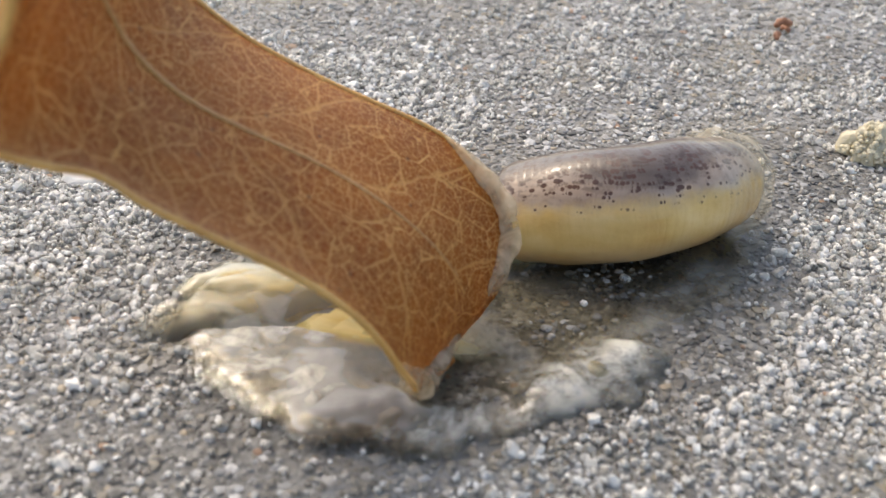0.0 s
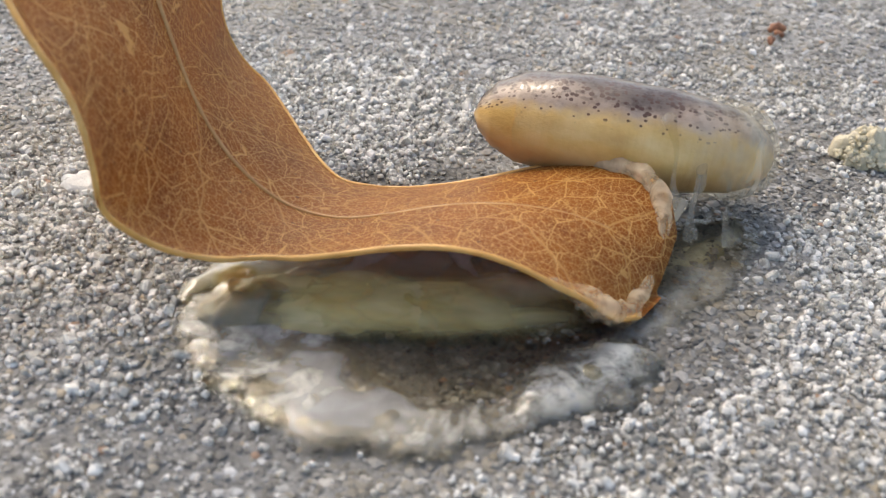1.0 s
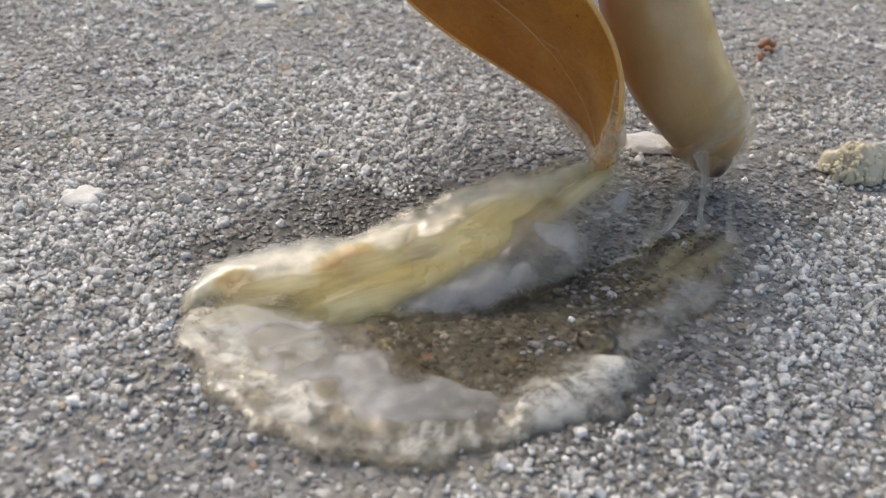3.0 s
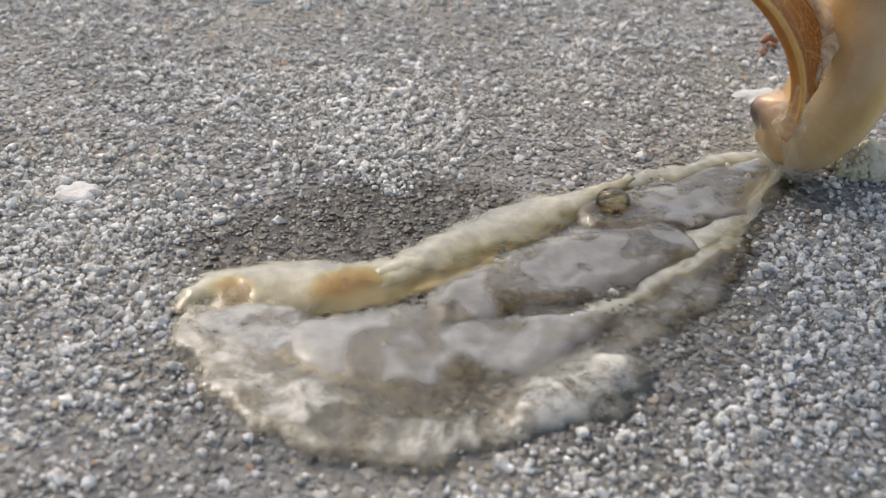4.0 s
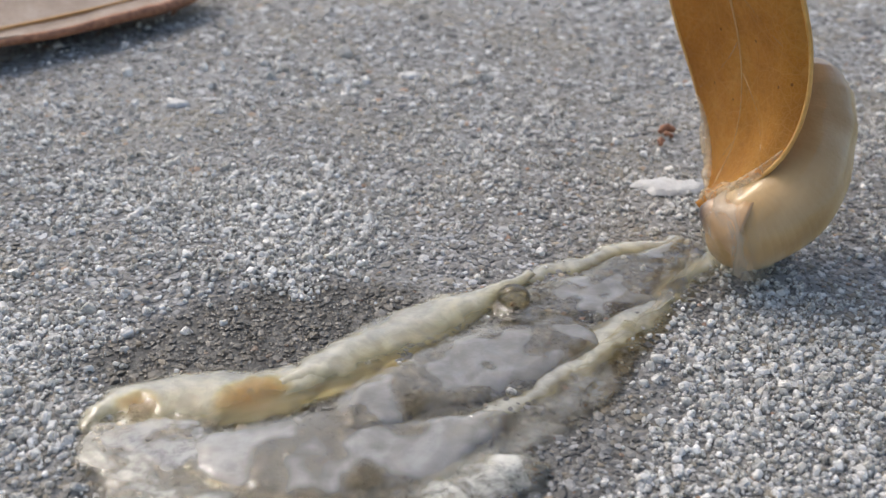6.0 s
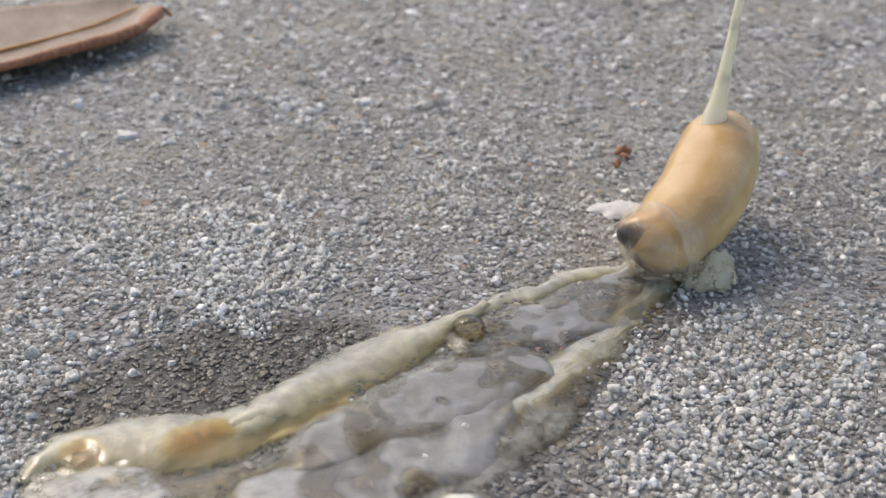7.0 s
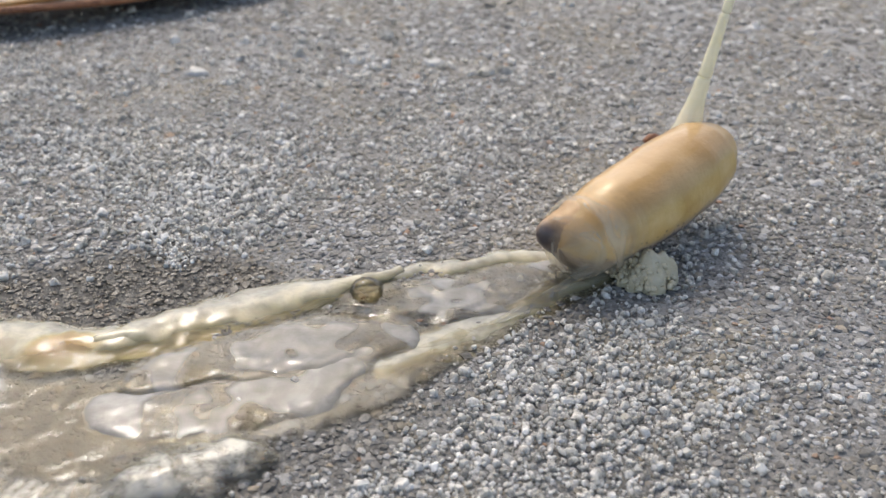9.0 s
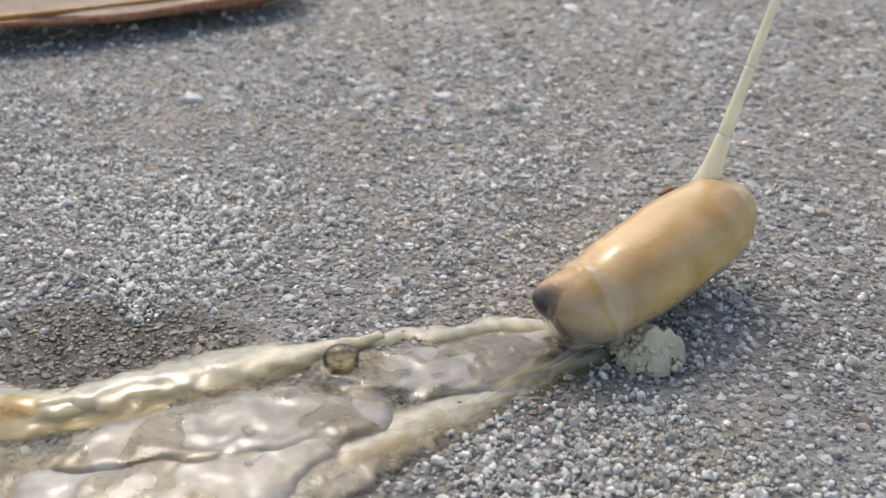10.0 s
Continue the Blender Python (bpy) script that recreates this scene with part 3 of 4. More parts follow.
def leaf_frames(count=161):
    """Places, normals and side ways along the blade's middle, from the tip to the stalk."""
    at = np.linspace(0, 8, count)
    step = at[1]
    bend, twist = np.interp(at, LEAF_NODES, LEAF_BEND), np.interp(at, LEAF_NODES, LEAF_TWIST)
    way, up, side, here = np.array([-1.0, 0, 0]), np.array([0, 0, 1.0]), np.array([0, 1.0, 0]), np.zeros(3)
    rows = []
    for i in range(count):
        rows.append((here, up, side))
        here = here + way * step
        c, s = math.cos(bend[i] * step), math.sin(bend[i] * step)
        way, up = way * c + up * s, up * c - way * s
        c, s = math.cos(twist[i] * step), math.sin(twist[i] * step)
        up, side = up * c + side * s, side * c - up * s
    return at, rows


def blade_point(rows, i, f, lift):
    """f from -1 to 1 across the blade, lift in centimetres off the middle surface."""
    at = i * 0.05
    here, up, side = rows[i]
    half = float(np.interp(at, LEAF_NODES, LEAF_HALF))
    half = half * math.sqrt(max(0.0, 1 - max(0.0, 0.42 - at) ** 2 / 0.36**2)) + 0.02
    wave = 0.03 * noise.noise((at * 0.9, f * 1.7, 5.0)) + (0.10 * ((abs(f) - 0.7) / 0.3) ** 2 if f < -0.7 else 0.0)
    return here + side * (half * f) + up * (LEAF_CUP * half * f * f + wave + lift), half * f


def build_leaf():
    leaf = empty("leaf")
    tagged(leaf, "curled dry orange-brown leaf with fine pale veins", "leaf")
    at, rows = leaf_frames()
    cols, thick = 25, 0.018
    for_rows = range(2, 149, 2)
    verts, uv = [], []
    for sign in (1, -1):
        for i in for_rows:
            for j in range(cols):
                f = 2 * j / (cols - 1) - 1
                p, across = blade_point(rows, i, f, sign * thick * (1 - 0.7 * abs(f) ** 6))
                verts.append(p)
                uv.append((across, at[i]))
    n = len(for_rows)
    faces = [tuple(reversed(f)) for f in grid_faces(n, cols)]
    m = n * cols
    for i in range(n - 1):
        for j in (0, cols - 1):
            a, b = i * cols + j, (i + 1) * cols + j
            faces.append((a, b, b + m, a + m))
    for i in (0, n - 1):
        for j in range(cols - 1):
            a = i * cols + j
            faces.append((a, a + 1, a + 1 + m, a + m))
    grown("upper_side", verts, faces, LEAF, leaf, "brown upper side with a pale vein network", uv=uv)
    grown("under_side", verts[m:], grid_faces(n, cols), LEAF_UNDER, leaf, "smooth orange underside", uv=uv[m:])
    for sign in (1, -1):
        spine = [(*blade_point(rows, i, 0.0, sign * 0.012)[0], 0.007 + 0.0045 * i * 0.05) for i in range(6, 149, 8)]
        rope("midrib", spine, RIB, leaf, 8, 60, label="pale raised midrib")
    for sign in (1, -1):
        edge = [(*blade_point(rows, i, sign * 0.995, 0.0)[0], 0.022) for i in range(4, 148, 5)]
        rope("margin", edge, RIM, leaf, 8, 120, 0.15, label="thickened golden leaf margin")
    for k in range(6):
        for sign in (1, -1):
            i0 = 10 + 20 * k + (6 if sign > 0 else 0)
            line = []
            for q in range(6):
                f = q / 5 * 0.9
                i = max(0, i0 - 4 * q + (q * q) // 4)
                line.append((*blade_point(rows, max(i, 5), sign * f, -0.012)[0], 0.010 * (1 - 0.12 * q)))
            rope("vein", line, RIB, leaf, 6, 20)
    # slime clinging to the tip
    for sign in (1, -1):
        for lift in (0.03, -0.02):
            line = [(*blade_point(rows, i, sign * f, lift)[0], r) for i, f, r in ((4, 0.3, 0.03), (5, 0.6, 0.06), (7, 0.85, 0.08), (11, 0.95, 0.08), (14, 0.95, 0.06), (17, 0.96, 0.03), (20, 0.97, 0.012))]
            rope("slime_coat", line, COAT, leaf, 12, 30, 0.5, 3 + sign + 10 * lift, "translucent cream slime stuck to the leaf tip")
    return leaf


# ---- slug ----
SLUG_LENGTH, SEGMENTS = 2.5, 44


def slug_radius(u):
    return float(np.interp(u, (0, 0.01, 0.03, 0.07, 0.14, 0.3, 0.5, 0.7, 0.84, 0.93, 0.98, 1.0), (0.03, 0.13, 0.21, 0.29, 0.37, 0.43, 0.455, 0.45, 0.40, 0.29, 0.15, 0.02)))


def build_slug():
    slug = empty("slug")
    tagged(slug, "slimy amber slug with a dark speckled grey back", "slug")
    step, reach, sides = SLUG_LENGTH / SEGMENTS, 0.30, 36
    segments = []
    for k in range(SEGMENTS):
        mid = (k + 0.5) * step
        verts, uv = [], []
        rows = 25
        for i in range(rows):
            d = -reach + 2 * reach * i / (rows - 1)
            u = min(1.0, max(0.0, (mid + d) / SLUG_LENGTH))
            over = max(0.0, abs(d) - 0.04) / (reach - 0.04)
            r = slug_radius(u) * math.sqrt(max(0.0, 1 - over * over))
            for j in range(sides):
                turn = 2 * math.pi * j / sides
                c, s = math.cos(turn), math.sin(turn)
                if s < 0:
                    s *= 0.88
                k2 = r * (1 + 0.025 * noise.noise((u * 9, math.cos(turn) * 2, math.sin(turn) * 2)))
                verts.append((u * SLUG_LENGTH - mid, k2 * c, k2 * s))
                uv.append((u, abs(((turn / math.pi - 0.5 + 1) % 2) - 1)))
        faces = [tuple(reversed(f)) for f in grid_faces(rows, sides, round_=True)]
        faces += [tuple(range(sides)), tuple(range((rows - 1) * sides, rows * sides))[::-1]]
        segments.append(grown("body_segment", verts, faces, SLUG, slug, uv=uv, uv_name="along"))
    # a blob of slime round the dark end
    rows, verts = 15, []
    for i in range(rows):
        u = 0.30 * i / (rows - 1)
        for j in range(sides):
            turn = 2 * math.pi * j / sides
            c, z = math.cos(turn), math.sin(turn)
            r = slug_radius(u) * (1.17 - 0.13 * (i / (rows - 1)) ** 2 + 0.14 * noise.noise((u * 10, c * 2.0, z * 2.0))) + 0.04 * (1 - i / (rows - 1))
            verts.append((u * SLUG_LENGTH - 4.5 * step - 0.03, r * c, r * z * (1.0 if z > 0 else 0.88)))
    faces = [tuple(reversed(f)) for f in grid_faces(rows, sides, round_=True)] + [tuple(range(sides))]
    grown("mucus", verts, faces, MUCUS, segments[4], "milky translucent mucus round the body end", uv=[(k // sides / (rows - 1), 0) for k in range(rows * sides)])
    rope("dark_tip", [(0.38, -0.04, -0.02, 0.33), (0.22, -0.08, -0.04, 0.28), (0.10, -0.14, -0.07, 0.21), (0.0, -0.19, -0.10, 0.13), (-0.07, -0.22, -0.12, 0.05)], DARK, segments[0], 16, 18, 0.05, 1, "dark pointed body tip")
    return slug, segments


leaf = build_leaf()
slug, segments = build_slug()

# ---- slime on the ground ----
def near_line(x, y, points):
    """1 on the line through (x, y, half-width) points, 0 at its edge, below 0 outside."""
    best = -9.0
    for (ax, ay, ar), (bx, by, br) in zip(points, points[1:]):
        dx, dy = bx - ax, by - ay
        k = min(1.0, max(0.0, ((x - ax) * dx + (y - ay) * dy) / (dx * dx + dy * dy)))
        best = max(best, 1 - math.hypot(x - ax - k * dx, y - ay - k * dy) / (ar + k * (br - ar)))
    return best


def soft(v, low=0.0, high=1.0):
    v = min(1.0, max(0.0, (v - low) / (high - low)))
    return v * v * (3 - 2 * v)


def slick(name, box, step, field, material, parent, label="", middle=(0, 0)):
    """A body of slime as one skin over the ground; field(x, y) gives its height, milk, tint and cover. The mesh's origin lies at middle."""
    x0, y0, x1, y1 = box
    xs, ys = np.arange(x0, x1 + step / 2, step), np.arange(y0, y1 + step / 2, step)
    verts, values = [], []
    for y in ys:
        for x in xs:
            h, milk, tint, cover = field(x, y)
            verts.append((x - middle[0], y - middle[1], h if cover > 0 else -0.03))
            values.append((milk, tint, cover))
    faces = [f for f in grid_faces(len(ys), len(xs)) if max(values[k][2] for k in f) > 0]
    used = sorted({k for f in faces for k in f})
    index = {k: n for n, k in enumerate(used)}
    ob = grown(name, [verts[k] for k in used], [[index[k] for k in f] for f in faces], material, parent, label)
    for c, key in enumerate(("milk", "tint", "cover")):
        ob.data.attributes.new(key, "FLOAT", "POINT").data.foreach_set("value", [values[k][c] for k in used])
    ob.matrix_basis = at_cm(middle[0], middle[1], 0)
    return ob


def ragged(x, y, much, scale, seed):
    return (x + much * noise.fractal((x * scale, y * scale, seed), 0.8, 2.0, 4), y + much * noise.fractal((x * scale, y * scale, seed + 9.0), 0.8, 2.0, 4))


def puddle_field(x, y):
    px, py = ragged(x, y, 0.10, 2.6, 3.0)
    film = near_line(px, py, [(-1.6, 0.65, 0.42), (-0.9, 0.40, 0.62), (0.0, 0.55, 0.85), (0.7, 1.05, 0.72), (1.4, 1.7, 0.6), (1.9, 2.35, 0.4)])
    froth = near_line(px, py, [(-1.93, 0.80, 0.16), (-1.72, 0.45, 0.34), (-1.40, 0.14, 0.38), (-1.05, -0.10, 0.40), (-0.70, -0.26, 0.38), (-0.30, -0.32, 0.32), (0.12, -0.22, 0.22), (0.6, 0.0, 0.14)])
    mound = near_line(px, py, [(0.52, 0.10, 0.32), (0.80, 0.32, 0.46), (1.02, 0.55, 0.34)])
    shelf = near_line(px, py, [(-1.75, 0.72, 0.24), (-1.38, 0.68, 0.36), (-1.15, 0.55, 0.30)])
    haze = near_line(px, py, [(0.9, 0.55, 0.3), (1.3, 1.0, 0.34), (1.75, 1.75, 0.26)])
    angle = math.atan2(y - 0.8, x + 0.1)
    strands = 0.55 + 0.9 * noise.fractal((angle * 12.0, math.hypot(x + 0.1, y - 0.8) * 2.2, 4.0), 0.8, 2.0, 4)
    frothy = soft(froth, -0.05, 0.85) * min(1.0, max(0.1, 0.15 + 0.95 * strands))
    heaped = soft(mound, 0.0, 0.95)
    lies = soft(shelf, 0.0, 0.6)
    milk = max(0.05, 0.74 * frothy, 0.95 * heaped, 0.60 * lies, 0.34 * soft(haze, 0.0, 0.9))
    outer = soft(0.45 - froth, 0.0, 0.4) if froth > 0 else 0.0
    tint = 0.32 - 0.15 * outer - 0.14 * lies * (1 - heaped) + 0.02 * heaped
    height = 0.025 + 0.012 * frothy + 0.09 * heaped + 0.01 * lies + 0.006 * noise.fractal((x * 3.0, y * 3.0, 1.0), 0.8, 2.0, 3)
    cover = max(soft(film, 0.0, 0.5), soft(froth, 0.0, 0.6), soft(mound, 0.0, 0.5))
    return height * soft(cover, 0.0, 0.9) - 0.01, milk * soft(cover, 0.15, 1.0), tint, cover


puddle = empty("slime_puddle")
tagged(puddle, "clear and milky slime puddle on wet concrete", "slime")
slick("pool", (-2.4, -0.9, 2.6, 3.0), 0.03, puddle_field, POND, puddle, "cloudy slime with a milky rim round a clear middle")

sheet = empty("slime_sheet")
tagged(sheet, "stretched yellowish slime sheet with a cream ridge", "slime")
PANELS = 5
panels = [pad("sheet_piece", 0.8, 0.32, 0.04, VEIL, sheet, 51 + n, "yellowish slime veil", 0.3, 0.3, 40, 14) for n in range(PANELS)]
# the ridge's crest with its half-width, from the puddle's corner to the slug
CREST = [(-2.0, 0.92, 0.20), (-1.8, 1.06, 0.34), (-1.45, 1.20, 0.43), (-1.05, 1.26, 0.42), (-0.7, 1.44, 0.34), (-0.35, 1.70, 0.30), (0.0, 2.06, 0.35), (0.3, 2.40, 0.38),
         (0.6, 2.68, 0.35), (0.9, 2.95, 0.24), (1.25, 3.28, 0.18), (1.7, 3.63, 0.17), (2.25, 3.96, 0.16), (2.7, 4.16, 0.13)]


def crest_field(points, high, seed, ochre=(), clear_south=0.6):
    def field(x, y):
        px, py = ragged(x, y, 0.09, 1.9, seed)
        on = near_line(px, py, points)
        off = min(((px - ax) * (by - ay) - (py - ay) * (bx - ax)) / math.hypot(bx - ax, by - ay) / ar if -0.15 <= ((px - ax) * (bx - ax) + (py - ay) * (by - ay)) / ((bx - ax) ** 2 + (by - ay) ** 2) <= 1.15 else 9.0
                  for (ax, ay, ar), (bx, by, br) in zip(points, points[1:]))
        south = soft(off, -0.3, 0.8) if off < 8 else 0.5
        tint = 0.41 + 0.17 * south
        for ox, oy, r in ochre:
            tint += 0.5 * soft(1 - math.hypot(px - ox, (py - oy) * 1.2) / r, 0.0, 0.8)
        body = soft(on, 0.0, 0.85)
        fold = 0.09 * noise.fractal((x * 3.2, y * 3.2, seed + 2.0), 0.8, 2.0, 3)
        rise = high * math.sqrt(body) * (1 - 0.6 * south + fold) - 0.012
        return rise, 0.78 * body * (1 - clear_south * south), min(1.0, tint), soft(on, 0.0, 0.5)

    return field


def boxed(points, more=0.2):
    xs, ys, wide = [p[0] for p in points], [p[1] for p in points], max(p[2] for p in points) + more
    return (min(xs) - wide, min(ys) - wide, max(xs) + wide, max(ys) + wide)


RIDGE_PARTS = [(CREST[:5] + [(-0.4, 1.66, 0.16)], 0.075, 20.0, ((-1.72, 1.02, 0.20), (-0.98, 1.22, 0.30), (-0.85, 1.36, 0.22))), ([(-0.7, 1.44, 0.2)] + CREST[5:10] + [(1.25, 3.28, 0.10)], 0.085, 23.0, ()), ([(0.9, 2.95, 0.11)] + CREST[10:], 0.05, 27.0, ())]
ridges = [slick("ridge_piece", boxed(points), 0.028, crest_field(points, high, seed, ochre), RIDGE, sheet, "cream slime ridge", points[0][:2]) for points, high, seed, ochre in RIDGE_PARTS]

trail = empty("slime_trail")
tagged(trail, "clear glossy slime trail drawn out behind the slug", "slime")


# milk here is partly cloudy slime, partly reflected sky painted as pale grey patches
def lens_field(points, milk, tint, high, seed, holes=(), patch=(0.1, 0.6), wave=0.002):
    def field(x, y):
        px, py = ragged(x, y, 0.10, 1.5, seed)
        on = near_line(px, py, points)
        body = milk * (0.35 + 0.65 * soft(0.5 + 1.1 * noise.fractal((px * 1.3, py * 1.3, seed + 3.0), 0.8, 2.0, 3), *patch))
        for hx, hy, r in holes:
            body *= 1 - soft(1 - math.hypot(px - hx, py - hy) / r, 0.0, 0.6)
        swirl = noise.fractal((px * 1.2, py * 1.2, seed + 5.0), 0.8, 2.0, 2)
        swell = wave * math.sin(14 * swirl + 3 * px) + 0.008 * swirl
        edge = soft(on, 0.0, 0.6)
        return (high + swell) * edge - 0.012, body * soft(on, 0.0, 0.55), tint, soft(on, 0.0, 0.4)

    return field


# hard-edged grey patches on the last two stand in largely for mirrored sky
LENSES = [
    ((-1.7, -0.4, 1.5, 1.8), (-0.15, 0.65), lens_field([(-0.95, 0.55, 0.42), (-0.3, 0.62, 0.62), (0.4, 0.80, 0.52), (0.85, 1.05, 0.30)], 0.62, 0.06, 0.045, 31.0, ((0.05, 0.42, 0.22), (-0.30, 0.10, 0.25), (-0.05, 0.12, 0.2)))),
    ((-0.7, 0.5, 2.2, 3.1), (0.75, 1.75), lens_field([(-0.12, 1.15, 0.28), (0.45, 1.55, 0.50), (1.0, 2.05, 0.58), (1.5, 2.35, 0.42)], 0.52, 0.02, 0.06, 43.0, ((0.95, 2.65, 0.4), (0.3, 1.25, 0.2)), (0.40, 0.52), 0.0045)),
    ((0.6, 1.8, 3.6, 4.8), (2.1, 3.25), lens_field([(1.1, 2.75, 0.30), (1.75, 3.0, 0.50), (2.35, 3.5, 0.50), (2.8, 4.0, 0.30)], 0.50, 0.05, 0.06, 55.0, ((1.2, 2.9, 0.35),), (0.42, 0.54), 0.005)),
]
lobes = [slick("trail_piece", box, 0.028, field, LENS, trail, "", middle) for box, middle, field in LENSES]
BRIM = [(0.62, 0.92, 0.10), (1.1, 1.34, 0.17), (1.65, 1.90, 0.27), (2.02, 2.42, 0.31), (2.45, 3.08, 0.27), (2.75, 3.52, 0.24), (3.05, 3.90, 0.20)]
ropes = [slick("rim_piece", boxed(points), 0.028, crest_field(points, 0.035, seed, (), 0.9), RIDGE, trail, "pale slime rim", points[0][:2]) for points, seed in ((BRIM[:3] + [(2.02, 2.42, 0.18)], 71.0), ([(1.65, 1.90, 0.12)] + BRIM[3:], 77.0))]
STRANDS = 5
strands = [rope("strand", [(-0.40, 0, 0, 0.07), (-0.1, 0.03, 0.015, 0.022 + 0.010 * (n % 3)), (0.15, -0.02, 0, 0.022), (0.40, 0, 0, 0.075)], STRAND, trail, 12, 26, 0.3, n, "", 0.5)
           for n in range(STRANDS)]
bm = bmesh.new()
bmesh.ops.create_uvsphere(bm, u_segments=24, v_segments=14, radius=1)
bubble = grown("bubble", [(v.co.x * 0.15, v.co.y * 0.15, v.co.z * 0.11) for v in bm.verts], [[v.index for v in f.verts] for f in bm.faces], GLASS, trail, "clear air bubble in the slime")
bm.free()

thread = empty("slime_string")
tagged(thread, "taut pale slime string pulled up from the slug", "slime")
STRING_PIECES = 6
threads = []
for n in range(STRING_PIECES):
    r0, r1 = (0.16, 0.070, 0.048, 0.040, 0.035, 0.031, 0.028)[n : n + 2]
    threads.append(rope("string_piece", [(0, 0, -0.03, r0), (0.0, 0, 0.15, r0 * 0.65 + r1 * 0.35), (0.0, 0.0, 0.38, (r0 + r1 * 4) / 5), (0, 0, 0.64, r1 * 0.96)], STRING, thread, 14, 30, 0.02, n))

# ---- small things on the concrete ----
lump = empty("jelly_lump", at_cm(3.38, 3.96, 0))
tagged(lump, "pale translucent granular jelly lump on the concrete", "lump")
pad("jelly", 0.28, 0.23, 0.26, CRUMB, lump, 3, "", 0.5, 0.7, 40, 12)
rng = random.Random(5)
for n in range(290):
    a, r = rng.uniform(0, 2 * math.pi), 0.29 * math.sqrt(rng.random())
    h = rng.uniform(0.6, 1.05) * 0.28 * (1 - (r / 0.31) ** 2)
    bm = bmesh.new()
    bmesh.ops.create_icosphere(bm, subdivisions=1, radius=1)
    s = rng.uniform(0.018, 0.038)
    verts = [tuple(c * s * (1 + 0.3 * noise.noise(v.co * 1.5 + Vector((n, 0, 0)))) for c in v.co) for v in bm.verts]
    faces = [[v.index for v in f.verts] for f in bm.faces]
    bm.free()
    grown("crumb", verts, faces, CRUMB, lump).matrix_basis = at_cm(r * math.cos(a), r * 0.8 * math.sin(a), h)

flakes = []
for x, y, a, b, turn in ((2.87, 5.47, 0.42, 0.22, 10), (-3.42, 2.30, 0.20, 0.17, 30), (-0.26, 8.59, 0.14, 0.1, 0), (-3.07, 7.18, 0.15, 0.1, 0)):
    ob = pad("white_flake", a, b, 0.04, FLAKE, None, x, "", 0.5, 0.4, 30, 6)
    ob.matrix_basis = at_cm(x, y, 0.0, 0, 0, turn)
    flakes.append(tagged(ob, "white mineral flake on the concrete", "flake", "white flakes"))

for x, y, turn, size in ((2.99, 6.93, 20, 0.75), (2.88, 6.55, 70, 0.5), (3.0, 6.8, 130, 0.4)):
    ob = rope("twig", [(-0.16 * size, 0, 0.05, 0.03), (0, 0.03, 0.08, 0.06 * size), (0.16 * size, 0, 0.05, 0.03)], TWIG, None, 8, 14, 0.5, x)
    ob.matrix_basis = at_cm(x, y, 0, 0, 0, turn)
    tagged(ob, "crumb of red-brown twig on the concrete", "twig", "twig crumbs")




def build_old_leaf():
    """A pinkish-brown leaf lying on the slab, its far end curled and dark."""
    old = empty("fallen_leaf", at_cm(-4.0, 11.7, 0, 0, 0, 48))
    tagged(old, "pinkish-brown dead leaf with a dark curled end lying on concrete", "leaf")
    rows, cols = 60, 21
    verts, uv = [], []
    for sign in (1, -1):
        for i in range(rows):
            s = 7.5 * i / (rows - 1)
            half = 1.25 * math.sin(math.pi * min(1, (s + 0.25) / 8.0) ** 0.7) ** 0.8
            for j in range(cols):
                f = 2 * j / (cols - 1) - 1
                rise = 0.10 + 0.28 * f * f + 0.10 * noise.noise((s * 0.6, f, 2.0)) + 0.25 * math.exp(-s * 1.2) * (1 - f * f)
                verts.append((-s, half * f, rise + sign * 0.02))
                uv.append((half * f, s))
    faces = [tuple(reversed(f)) for f in grid_faces(rows, cols)] + grid_faces(rows, cols, rows * cols)
    m = rows * cols
    for i in range(rows - 1):
        for j in (0, cols - 1):
            a, c = i * cols + j, (i + 1) * cols + j
            faces.append((a, c, c + m, a + m))
    grown("blade", verts, faces, OLD_LEAF, old, uv=uv)
    rope("midrib", [(-s, 0, 0.13 + 0.25 * math.exp(-s * 1.2), 0.02 + 0.006 * s) for s in (0.1, 1, 2, 3, 4, 5, 6, 7.4)], RIB, old, 8, 50, label="pale raised midrib")
    rim = [(-s, -1.25 * math.sin(math.pi * min(1, (s + 0.25) / 8.0) ** 0.7) ** 0.8, 0.36 + 0.10 * noise.noise((s * 0.6, -1.0, 2.0)), 0.10 - 0.012 * s) for s in (0.0, 0.3, 0.7, 1.3, 2.0, 3.0, 4.5, 6.0)]
    rope("margin", rim, TWIG, old, 10, 60, 0.2, 4, "dark curled leaf margin")
    rope("curled_end", [(-1.0, -0.9, 0.12, 0.03), (-0.4, -0.6, 0.34, 0.06), (0.1, -0.3, 0.36, 0.06), (0.45, -0.05, 0.1, 0.04)], TWIG, old, 10, 24, 0.3, 2, "dark curled leaf end", 0.5)


build_old_leaf()

# ---- what moves ----
def turned(x, y, z, a, b, c):
    """A pose from centimetres and a turn about the axis (a, b, c) by its length in radians."""
    v = Vector((a, b, c))
    return Matrix.Translation(Vector((x, y, z)) * CM) @ Matrix.Rotation(v.length, 4, v)


